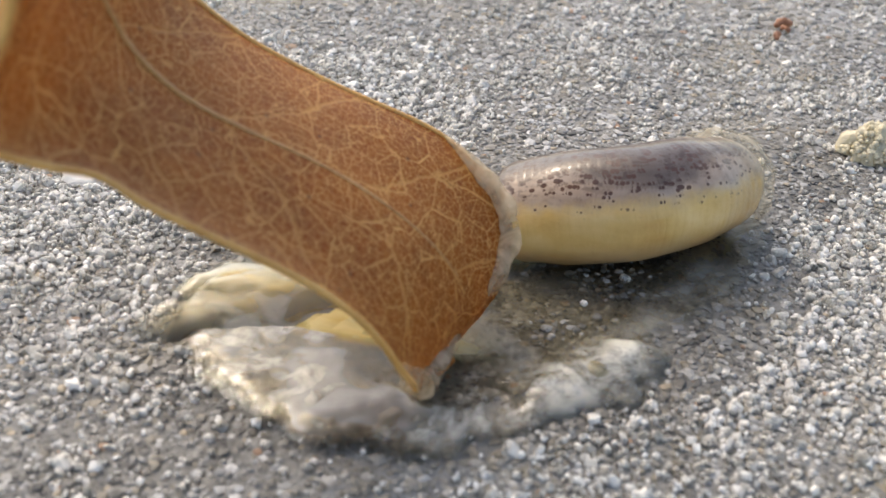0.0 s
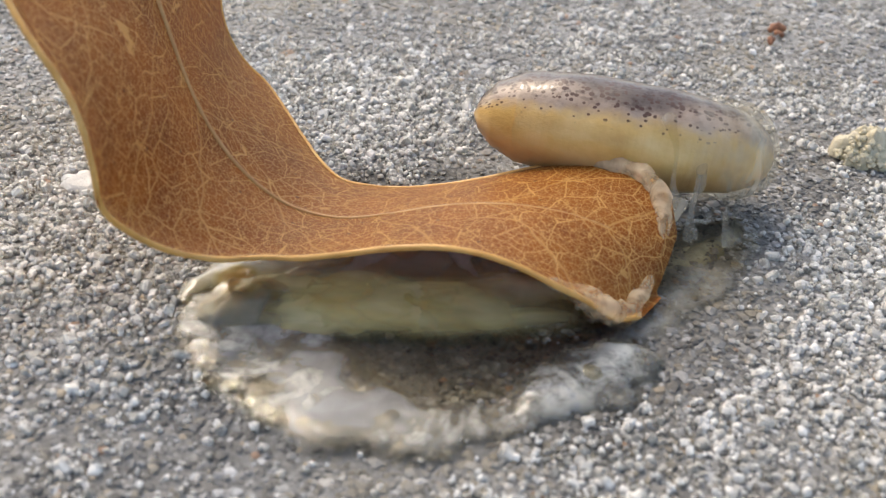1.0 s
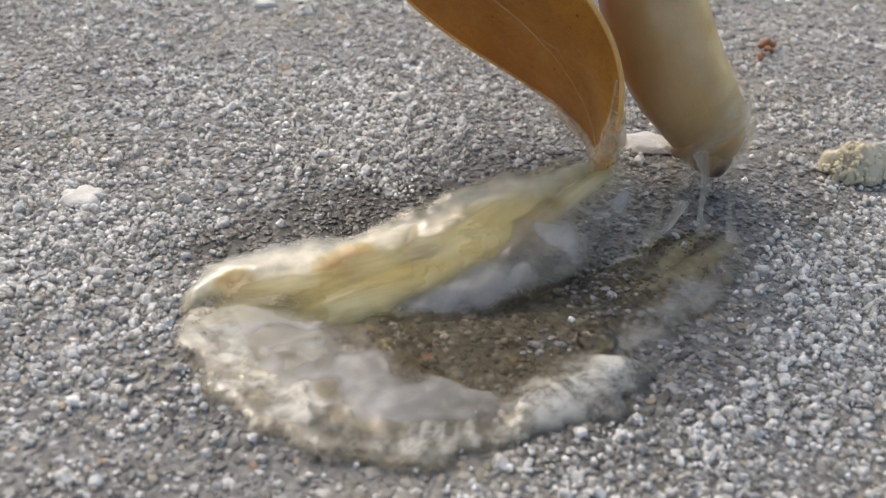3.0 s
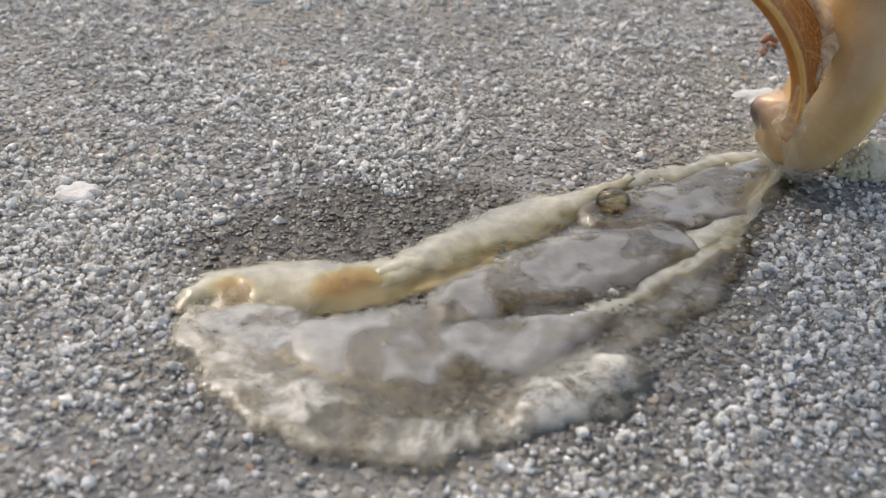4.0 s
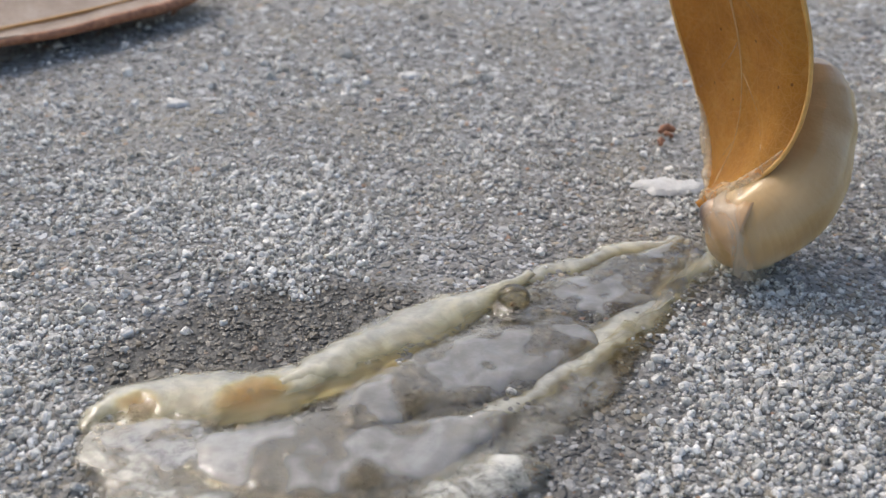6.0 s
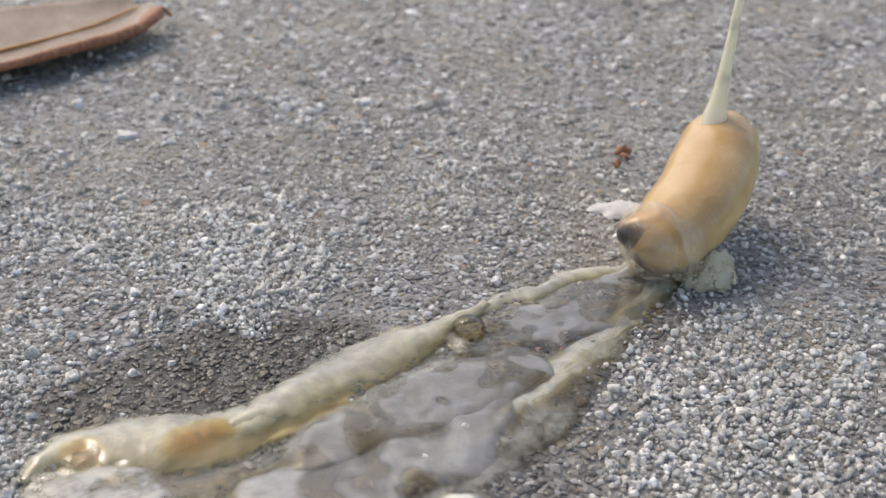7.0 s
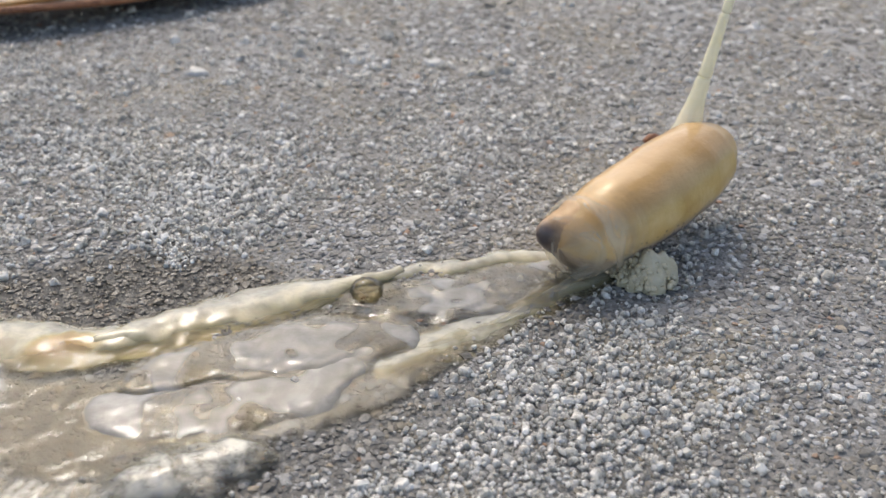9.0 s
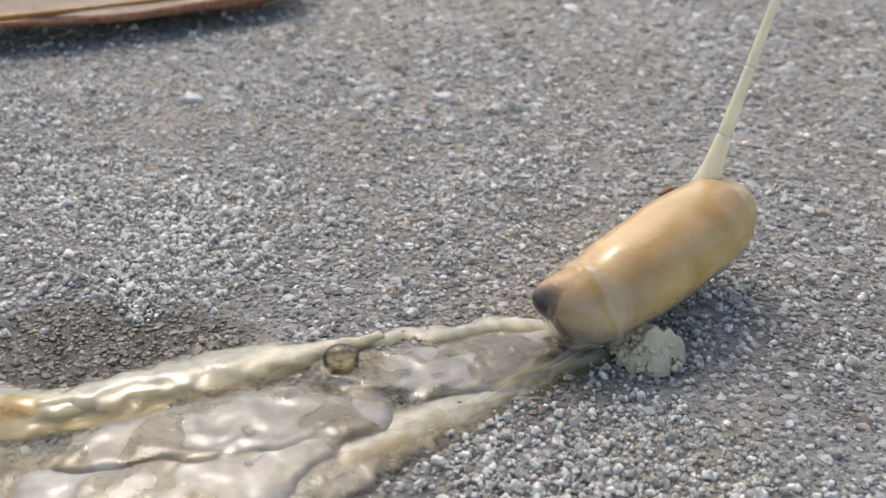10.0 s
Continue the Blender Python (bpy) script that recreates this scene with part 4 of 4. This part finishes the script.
LEAF_PATH = [
    (0, 0.002, 0.660, 0.067, 0.874, 1.551, -0.148),
    (0.5, 0.513, 1.196, 0.126, 0.396, 0.853, -0.163),
    (1, 1.450, 1.536, 0.131, 0.651, 0.706, -0.136),
    (1.5, 1.488, 1.523, 0.014, 0.458, 0.986, -0.490),
    (2.05, 1.468, 1.603, 0.034, 0.458, 0.986, -0.490),
    (2.2, 1.247, 1.497, 0.116, -0.045, 1.187, -0.841),
    (2.5, 1.205, 0.868, 0.644, -0.236, 1.259, -0.972),
    (2.7, 0.901, 2.014, 0.080, -0.106, 1.366, -0.579),
    (3.8, 2.070, 3.645, 0.433, 0.297, 1.636, -0.304),
    (4, 2.549, 3.198, 0.847, 0.798, 1.537, -0.230),
    (4.5, 2.842, 3.901, 0.624, 0.873, 1.591, -0.336),
    (5, 2.969, 3.863, 0.682, 0.931, 1.639, -0.372),
    (5.5, 3.157, 4.003, 0.664, 0.968, 1.681, -0.326),
    (5.8, 3.117, 4.719, 0.496, 0.369, 1.931, -0.411),
    (6, 2.892, 4.436, 0.257, 0.276, 2.138, -0.600),
    (6.2, 3.112, 4.278, 0.224, -0.043, 2.094, -0.711),
    (7.3, 4.100, 6.000, 4.600, -0.043, 2.094, -0.711),
    (10, 4.300, 6.600, 4.600, -0.043, 2.094, -0.711),
]

# The slug's middle line from the dark tip, in centimetres, and the way its back faces.
SPINES = [
    (0, (0, -0.02, 0.97), [(2.00, 2.64, 0.38), (1.52, 2.14, 0.45), (0.95, 1.81, 0.45), (0.36, 1.84, 0.32), (-0.05, 1.92, 0.16)]),
    (0.5, (0, 0.0, 0.98), [(2.14, 2.69, 0.4), (1.63, 2.46, 0.5), (1.0, 2.34, 0.5), (0.1, 2.4, 0.5), (-0.3, 2.6, 0.45)]),
    (1, (0, 0.15, 0.98), [(2.26, 2.86, 0.45), (1.72, 2.77, 0.55), (1.03, 2.79, 0.6), (0.32, 2.92, 0.6), (-0.2, 2.98, 0.6)]),
    (1.5, (0, 0.15, 0.98), [(2.4, 2.96, 0.45), (1.75, 2.85, 0.55), (1.04, 2.87, 0.6), (0.33, 3.06, 0.6), (-0.06, 3.15, 0.6)]),
    (2.2, (0, 0.5, 0.87), [(2.4, 3.02, 0.45), (1.8, 2.9, 0.55), (1.12, 2.95, 0.6), (0.45, 3.15, 0.6), (0.05, 3.25, 0.6)]),
    (2.5, (0, 0.5, 0.87), [(2.4, 3.11, 0.45), (1.82, 2.97, 0.55), (1.19, 3.02, 0.6), (0.61, 3.24, 0.6), (0.1, 3.33, 0.6)]),
    (2.7, (0.1, 0.8, 0.6), [(2.22, 3.22, 0.45), (1.59, 3.19, 0.6), (0.98, 3.33, 0.8), (0.57, 3.52, 1.0), (0.3, 3.6, 1.1)]),
    (3.1, (0.3, 0.9, 0.3), [(2.2, 3.4, 0.4), (2.0, 3.5, 0.6), (1.7, 3.6, 1.1), (1.5, 3.7, 1.6), (1.4, 3.8, 2.0)]),
    (3.5, (0.5, 0.85, 0.1), [(2.2, 3.55, 0.38), (2.3, 3.7, 0.55), (2.25, 3.75, 1.1), (2.1, 3.8, 1.7), (2.05, 3.9, 2.3)]),
    (3.8, (0.75, 0.6, 0.0), [(2.22, 3.63, 0.35), (2.5, 3.84, 0.5), (2.59, 3.84, 1.0), (2.54, 3.87, 1.6), (2.5, 4.0, 2.2)]),
    (4.1, (0.6, 0.7, -0.25), [(2.45, 3.8, 0.4), (2.85, 3.65, 0.5), (3.2, 3.85, 0.9), (3.35, 4.3, 1.5), (3.4, 4.5, 2.0)]),
    (4.5, (0.35, 0.8, -0.4), [(2.65, 3.87, 0.4), (2.97, 3.66, 0.5), (3.4, 3.97, 0.7), (3.56, 4.48, 1.1), (3.65, 5.0, 1.5)]),
    (5.5, (0.35, 0.8, -0.4), [(2.83, 4.02, 0.4), (3.1, 3.72, 0.5), (3.53, 3.8, 0.7), (3.72, 4.13, 1.2), (3.8, 4.6, 1.7)]),
    (6, (0.35, 0.8, -0.4), [(2.86, 3.63, 0.42), (3.17, 3.52, 0.5), (3.6, 3.78, 0.75), (3.85, 4.4, 1.1), (3.9, 4.8, 1.5)]),
    (6.5, (0.4, 0.6, -0.66), [(2.72, 3.68, 0.42), (3.05, 3.7, 0.48), (3.5, 4.1, 0.7), (3.75, 4.85, 1.0), (3.8, 5.2, 1.1)]),
    (7.3, (0.4, 0.25, -0.88), [(2.62, 3.76, 0.42), (3.01, 4.22, 0.45), (3.46, 4.89, 0.60), (3.73, 5.57, 0.80)]),
    (8, (0.4, 0.25, -0.88), [(2.66, 3.71, 0.42), (3.03, 4.14, 0.45), (3.51, 4.86, 0.60), (3.70, 5.63, 0.80)]),
    (9, (0.4, 0.25, -0.88), [(2.67, 3.55, 0.42), (2.92, 4.02, 0.45), (3.39, 4.88, 0.58), (3.76, 5.70, 0.70)]),
    (10, (0.4, 0.25, -0.88), [(2.66, 3.64, 0.42), (2.94, 4.13, 0.45), (3.37, 5.02, 0.58), (3.73, 5.76, 0.70)]),
]


def slug_poses(points, back):
    """The world pose of each segment on a curve of the slug's length."""
    fine = glide(points, 200)
    gone = np.r_[0, np.cumsum(np.linalg.norm(np.diff(fine, axis=0), axis=1))]
    tail = (fine[-1] - fine[-8]) / np.linalg.norm(fine[-1] - fine[-8])
    out = []

    def spot(d):
        if d > gone[-1]:
            return fine[-1] + tail * (d - gone[-1])
        return np.array([np.interp(d, gone, fine[:, c]) for c in range(3)])

    for k in range(SEGMENTS):
        d = (k + 0.5) * SLUG_LENGTH / SEGMENTS
        way = Vector(spot(d + 0.12) - spot(max(0.0, d - 0.12))).normalized()
        up = Vector(back)
        up = (up - way * up.dot(way)).normalized()
        side = up.cross(way)
        m = Matrix((way, side, up)).transposed().to_4x4()
        m.translation = Vector(spot(d)) * CM
        out.append(m)
    return out


def laid(points, count, face=None, trim=0.0):
    """Poses of pieces strung along a curve from trim on, their backs up (or towards face)."""
    fine = glide(points, 400)
    gone = np.r_[0, np.cumsum(np.linalg.norm(np.diff(fine, axis=0), axis=1))]
    at = np.stack([np.interp(np.linspace(trim, gone[-1], count), gone, fine[:, c]) for c in range(3)], 1)
    out = []
    for i in range(count):
        way = Vector(at[min(i + 1, count - 1)] - at[max(i - 1, 0)]).normalized()
        up = Vector(face if face else (0, 0, 1))
        up = (up - way * up.dot(way)).normalized()
        m = Matrix((way, up.cross(way), up)).transposed().to_4x4()
        m.translation = Vector(at[i]) * CM
        out.append(m)
    return out


def spanned(a, c):
    """The pose of a strand whose middle lies between two places."""
    way = Vector(np.subtract(c, a)).normalized()
    m = way.to_track_quat("X", "Z").to_matrix().to_4x4()
    m.translation = (Vector(a) + Vector(c)) / 2 * CM
    return m


def aimed(start, rest, now, lean=0.0):
    """The pose of a ridge piece that starts at start and points along now instead of along rest, rolled by lean degrees."""
    a, c = Vector(rest).normalized(), Vector(now).normalized()
    turn = a.rotation_difference(c).to_matrix().to_4x4()
    return Matrix.Translation(Vector(start) * CM) @ Matrix.Rotation(radians(lean), 4, c) @ turn


FLAT = (1, 1, 0)
RIDGE_POSES = [
    [(0, at_cm(-2.0, 0.88, 0.0, 0, 0, -20)), (0.5, at_cm(-2.0, 0.92, 0.0, 0, 0, -8)), (1.0, at_cm(-2.0, 0.90, 0.0, 0, -3, -4)), (1.5, at_cm(-2.0, 0.92, 0.0, 12, -5, 2)), (2.7, at_cm(-2.0, 0.95, 0.0, 14, -6, 4)), (3.2, at_cm(-2.0, 0.95, 0.0, 6, -3, 2)), (3.8, at_cm(-2.0, 0.92, 0.0)), (10, at_cm(-2.0, 0.92, 0.0))],
    [(0, aimed((-1.9, 0.88, 0.0), FLAT, (0.9, 0.34, 0.0))), (0.5, aimed((-1.85, 0.98, 0.02), FLAT, (0.9, 0.30, 0.03))), (1.0, aimed((-1.6, 0.95, 0.03), FLAT, (1, 0.1, 0.05), 10)), (1.5, aimed((-1.8, 1.0, 0.02), FLAT, (0.87, 0.46, 0.15), 25)),
     (2.7, aimed((-1.65, 1.08, 0.03), FLAT, (0.86, 0.46, 0.21), 25)), (3.2, aimed((-0.9, 1.4, 0.04), FLAT, (0.85, 0.7, 0.15), 10)), (3.8, at_cm(-0.7, 1.44, 0.0)), (10, at_cm(-0.7, 1.44, 0.0))],
    [(0, aimed((-1.95, 0.9, 0.0), (1.8, 1.2, 0), (0.9, 0.30, 0.0))), (0.5, aimed((-1.95, 0.98, 0.0), (1.8, 1.2, 0), (0.9, 0.28, 0.03))), (1.0, aimed((-1.9, 0.92, 0.0), (1.8, 1.2, 0), (1, 0.06, 0.04))), (1.5, aimed((-1.9, 0.98, 0.0), (1.8, 1.2, 0), (0.87, 0.44, 0.12))),
     (2.7, aimed((-1.85, 1.0, 0.0), (1.8, 1.2, 0), (0.87, 0.44, 0.15))), (3.2, aimed((-0.4, 1.9, 0.1), (1.8, 1.2, 0), (0.85, 0.5, 0.1))), (3.8, at_cm(0.85, 2.91, 0.0, 0, 0, -3)), (4.2, at_cm(0.9, 2.95, 0.0)), (10, at_cm(0.9, 2.95, 0.0))],
]
RIM_POSES = [
    [(0, at_cm(0.62, 0.92, -0.025)), (2.7, at_cm(0.62, 0.92, -0.025)), (3.8, at_cm(0.62, 0.92, 0.0)), (10, at_cm(0.62, 0.92, 0.0))],
    [(0, at_cm(0.45, 0.35, -0.035)), (2.7, at_cm(0.5, 0.42, -0.035)), (3.2, at_cm(1.0, 1.2, -0.01, 0, 0, 4)), (3.8, at_cm(1.5, 1.9, 0.0, 0, 0, 6)), (4.3, at_cm(1.65, 1.90, 0.0)), (10, at_cm(1.65, 1.90, 0.0))],
]
SHEET_LINES = [
    (0, (0, -0.3, 0.95), [(-1.7, 0.75, 0.02), (-1.3, 0.70, 0.03), (-0.9, 0.65, 0.03), (-0.5, 0.6, 0.03)]),
    (0.5, (0, -0.5, 0.86), [(-1.55, 0.85, 0.08), (-1.1, 0.85, 0.15), (-0.6, 0.8, 0.15), (-0.2, 0.8, 0.12)]),
    (1, (0, -0.5, 0.86), [(-1.55, 0.7, 0.06), (-1.0, 0.75, 0.12), (-0.4, 0.78, 0.15), (0.1, 0.85, 0.15)]),
    (1.5, (0.1, -0.55, 0.83), [(-1.6, 0.75, 0.05), (-1.15, 0.95, 0.1), (-0.65, 1.15, 0.16), (-0.2, 1.35, 0.25), (0.2, 1.55, 0.35)]),
    (2.5, (0.1, -0.55, 0.83), [(-1.6, 0.78, 0.05), (-1.15, 1.0, 0.1), (-0.65, 1.22, 0.16), (-0.15, 1.45, 0.28), (0.3, 1.75, 0.45)]),
    (2.7, (0.1, -0.55, 0.83), [(-1.6, 0.78, 0.05), (-1.15, 1.0, 0.1), (-0.65, 1.25, 0.18), (-0.15, 1.52, 0.35), (0.25, 1.85, 0.55)]),
    (3.2, (0, -0.5, 0.86), [(-1.6, 0.78, 0.04), (-1.15, 1.0, 0.06), (-0.6, 1.25, 0.12), (0.0, 1.7, 0.3), (0.7, 2.3, 0.4)]),
    (3.8, (0, 0, 1), [(-1.7, 1.05, -0.04), (-1.3, 1.15, -0.04), (-0.85, 1.28, -0.04), (-0.42, 1.55, -0.04), (0.05, 2.0, -0.04), (0.5, 2.5, -0.04)]),
    (4.5, (0, 0, 1), [(-1.7, 1.05, -0.04), (-1.3, 1.15, -0.04), (-0.85, 1.28, -0.04), (-0.42, 1.55, -0.04), (0.05, 2.0, -0.04), (0.5, 2.5, -0.04)]),
    (10, (0, 0, 1), [(-1.7, 1.05, -0.04), (-1.3, 1.15, -0.04), (-0.85, 1.28, -0.04), (-0.42, 1.55, -0.04), (0.05, 2.0, -0.04), (0.5, 2.5, -0.04)]),
]
# each strand's two ends, time by time
STRAND_ENDS = [
    (0, [((2.05, 2.68, 0.42), (1.65, 2.30, 0.48)), ((2.0, 2.62, 0.40), (1.6, 2.24, 0.46)), ((2.05, 2.72, 0.44), (1.65, 2.34, 0.5)), ((2.03, 2.64, 0.38), (1.63, 2.26, 0.42)), ((2.0, 2.6, 0.44), (1.6, 2.22, 0.5))]),
    (1, [((1.34, 2.40, 0.94), (1.47, 2.10, 0.39)), ((1.47, 2.10, 0.39), (1.19, 1.62, 0.05)), ((1.62, 2.45, 0.72), (1.62, 2.12, 0.10)), ((1.80, 2.48, 0.70), (1.94, 2.14, 0.02)), ((1.90, 2.55, 0.55), (2.02, 2.25, 0.0))]),
    (2.2, [((1.34, 2.40, 0.94), (1.47, 2.10, 0.39)), ((1.47, 2.10, 0.39), (1.19, 1.62, 0.05)), ((1.62, 2.45, 0.72), (1.62, 2.12, 0.10)), ((1.80, 2.48, 0.70), (1.94, 2.14, 0.02)), ((1.90, 2.55, 0.55), (2.02, 2.25, 0.0))]),
    (2.7, [((1.45, 2.75, 0.6), (1.35, 2.3, 0.02)), ((1.5, 2.4, 0.3), (1.2, 1.9, 0.02)), ((1.65, 2.8, 0.6), (1.75, 2.35, 0.02)), ((1.85, 2.8, 0.6), (2.0, 2.2, 0.02)), ((1.5, 2.75, 0.7), (1.4, 2.3, 0.1))]),
    (3.8, [((2.3, 3.4, 0.25), (2.15, 2.9, 0.05)), ((2.15, 2.9, 0.05), (1.95, 2.4, 0.03)), ((2.4, 3.45, 0.3), (2.2, 2.9, 0.05)), ((2.45, 3.5, 0.3), (2.3, 3.0, 0.05)), ((2.0, 2.5, 0.04), (1.6, 2.0, 0.02))]),
    (4.5, [((2.7, 3.6, 0.06), (2.4, 3.1, 0.02)), ((2.45, 3.05, 0.03), (2.1, 2.55, 0.01)), ((2.8, 3.7, 0.06), (2.5, 3.2, 0.02)), ((2.6, 3.65, 0.05), (2.25, 3.2, 0.02)), ((2.1, 2.6, 0.02), (1.6, 2.0, 0.01))]),
    (10, [((2.7, 3.6, 0.06), (2.4, 3.1, 0.02)), ((2.45, 3.05, 0.03), (2.1, 2.55, 0.01)), ((2.8, 3.7, 0.06), (2.5, 3.2, 0.02)), ((2.6, 3.65, 0.05), (2.25, 3.2, 0.02)), ((2.1, 2.6, 0.02), (1.6, 2.0, 0.01))]),
]
# foot and head of the string
STRING_ENDS = [
    (0, (0.95, 1.92, 0.48), (0.93, 1.92, 0.479)), (0.5, (0.75, 2.36, 0.5), (0.73, 2.36, 0.5)), (1, (0.8, 2.84, 0.6), (0.78, 2.844, 0.6)),
    (2.5, (1.0, 3.1, 0.6), (0.98, 3.108, 0.6)), (2.7, (1.1, 3.3, 0.75), (1.083, 3.306, 0.757)), (3.1, (1.75, 3.6, 1.0), (1.74, 3.603, 1.018)),
    (3.8, (2.58, 3.85, 0.9), (2.578, 3.851, 0.92)), (4.5, (3.35, 3.93, 0.7), (3.358, 3.945, 0.708)),
    (5.5, (3.5, 3.8, 0.72), (3.506, 3.812, 0.735)), (6.2, (3.55, 3.85, 0.8), (3.556, 3.864, 0.81)), (6.7, (3.70, 5.05, 1.02), (3.9, 5.4, 3.0)),
    (7.3, (3.44, 5.26, 0.98), (3.8, 5.6, 4.6)), (8, (3.44, 5.34, 0.94), (3.9, 5.75, 4.6)), (9, (3.44, 5.62, 0.74), (4.1, 6.2, 4.5)), (10, (3.44, 5.60, 0.74), (4.1, 6.2, 4.5)),
]
def folded(x, y, z):
    """A piece of the trail folded up into the leaning sheet."""
    way, up = Vector((0.87, 0.46, 0.17)).normalized(), Vector((0.1, -0.6, 0.79))
    up = (up - way * up.dot(way)).normalized()
    m = Matrix((way, up.cross(way), up)).transposed().to_4x4() @ pose(0, 0, 0, 0, 0, -42)
    m.translation = Vector((x, y, z)) * CM
    return m


# the trail's pieces: first folded up in the sheet and the froth, then drawn out flat
LOBE_PLACES = [
    [(0, at_cm(-1.22, 0.22, -0.01, 0, 0, -50)), (2.7, at_cm(-1.2, 0.24, -0.01, 0, 0, -50)), (3.2, at_cm(-0.6, 0.45, 0, 0, 0, -22)), (3.8, at_cm(-0.2, 0.63, 0.004)), (4.4, at_cm(-0.15, 0.65, 0.004)), (6.2, at_cm(-0.15, 0.65, 0.004)), (7.3, at_cm(0.62, 1.08, 0.004, 0, 0, 22)), (10, at_cm(0.68, 1.12, 0.004, 0, 0, 24))],
    [(0, folded(-1.1, 0.62, -0.02)), (1, folded(-0.8, 0.85, 0.04)), (1.5, folded(-0.85, 1.18, 0.11)), (2.7, folded(-0.8, 1.25, 0.14)), (3.2, at_cm(0.1, 1.4, 0.05, 18, -6, -10)), (3.8, at_cm(0.66, 1.68, 0.004)), (4.4, at_cm(0.75, 1.75, 0.004)), (10, at_cm(0.75, 1.75, 0.004))],
    [(0, folded(-1.0, 0.60, -0.03)), (1, folded(-0.6, 0.86, 0.04)), (1.5, folded(-0.6, 1.32, 0.15)), (2.7, folded(-0.5, 1.45, 0.20)), (3.2, at_cm(1.0, 2.2, 0.1, 14, -6, -8)), (3.8, at_cm(1.85, 3.0, 0.004)), (4.4, at_cm(2.1, 3.25, 0.004)), (10, at_cm(2.1, 3.25, 0.004))],
]


def motions():
    walk(leaf, [(t, turned(*row)) for t, *row in LEAF_PATH])
    bases, rows = [], [[] for _ in segments]
    for t, back, points in SPINES:
        poses = slug_poses(points, back)
        base = poses[SEGMENTS // 2]
        bases.append((t, base))
        for k, m in enumerate(poses):
            rows[k].append((t, base.inverted() @ m))
    walk(slug, bases)
    for ob, keys in zip(segments, rows):
        walk(ob, keys)
    for n, ob in enumerate(panels):
        walk(ob, [(t, laid(points, PANELS, face, 0.3)[n]) for t, face, points in SHEET_LINES])
    for n, ob in enumerate(ridges):
        walk(ob, RIDGE_POSES[n])
    for n, ob in enumerate(strands):
        walk(ob, [(t, spanned(*ends[n])) for t, ends in STRAND_ENDS])
    for n, ob in enumerate(threads):
        keys = []
        for t, foot, head in STRING_ENDS:
            a, c = np.array(foot), np.array(head)
            way = Vector(c - a).normalized()
            m = way.to_track_quat("Z", "Y").to_matrix().to_4x4()
            m.translation = Vector(a + (c - a) * n / STRING_PIECES) * CM
            keys.append((t, m))
        walk(ob, keys)
    for n, ob in enumerate(ropes):
        walk(ob, RIM_POSES[n])
    walk(bubble, [(t, at_cm(x, y, z)) for t, x, y, z in ((0, 0.82, 0.34, 0.0), (2.7, 0.85, 0.40, 0.0), (3.3, 1.05, 1.9, 0.04), (3.8, 1.08, 2.85, 0.05), (10, 1.10, 2.88, 0.05))])
    walk(flakes[0], [(t, at_cm(x, y, z, 0, 0, 10)) for t, x, y, z in ((0, 1.2, 2.7, 0.0), (0.5, 1.1, 3.2, 0.0), (1, 1.1, 3.9, 0.0), (2.7, 1.3, 4.1, 0.0), (3.3, 2.0, 4.4, 0.1), (3.8, 2.8, 5.3, 0.0), (4.1, 2.87, 5.47, 0.0), (10, 2.87, 5.47, 0.0))])
    for ob, keys in zip(lobes, LOBE_PLACES):
        walk(ob, keys)


motions()
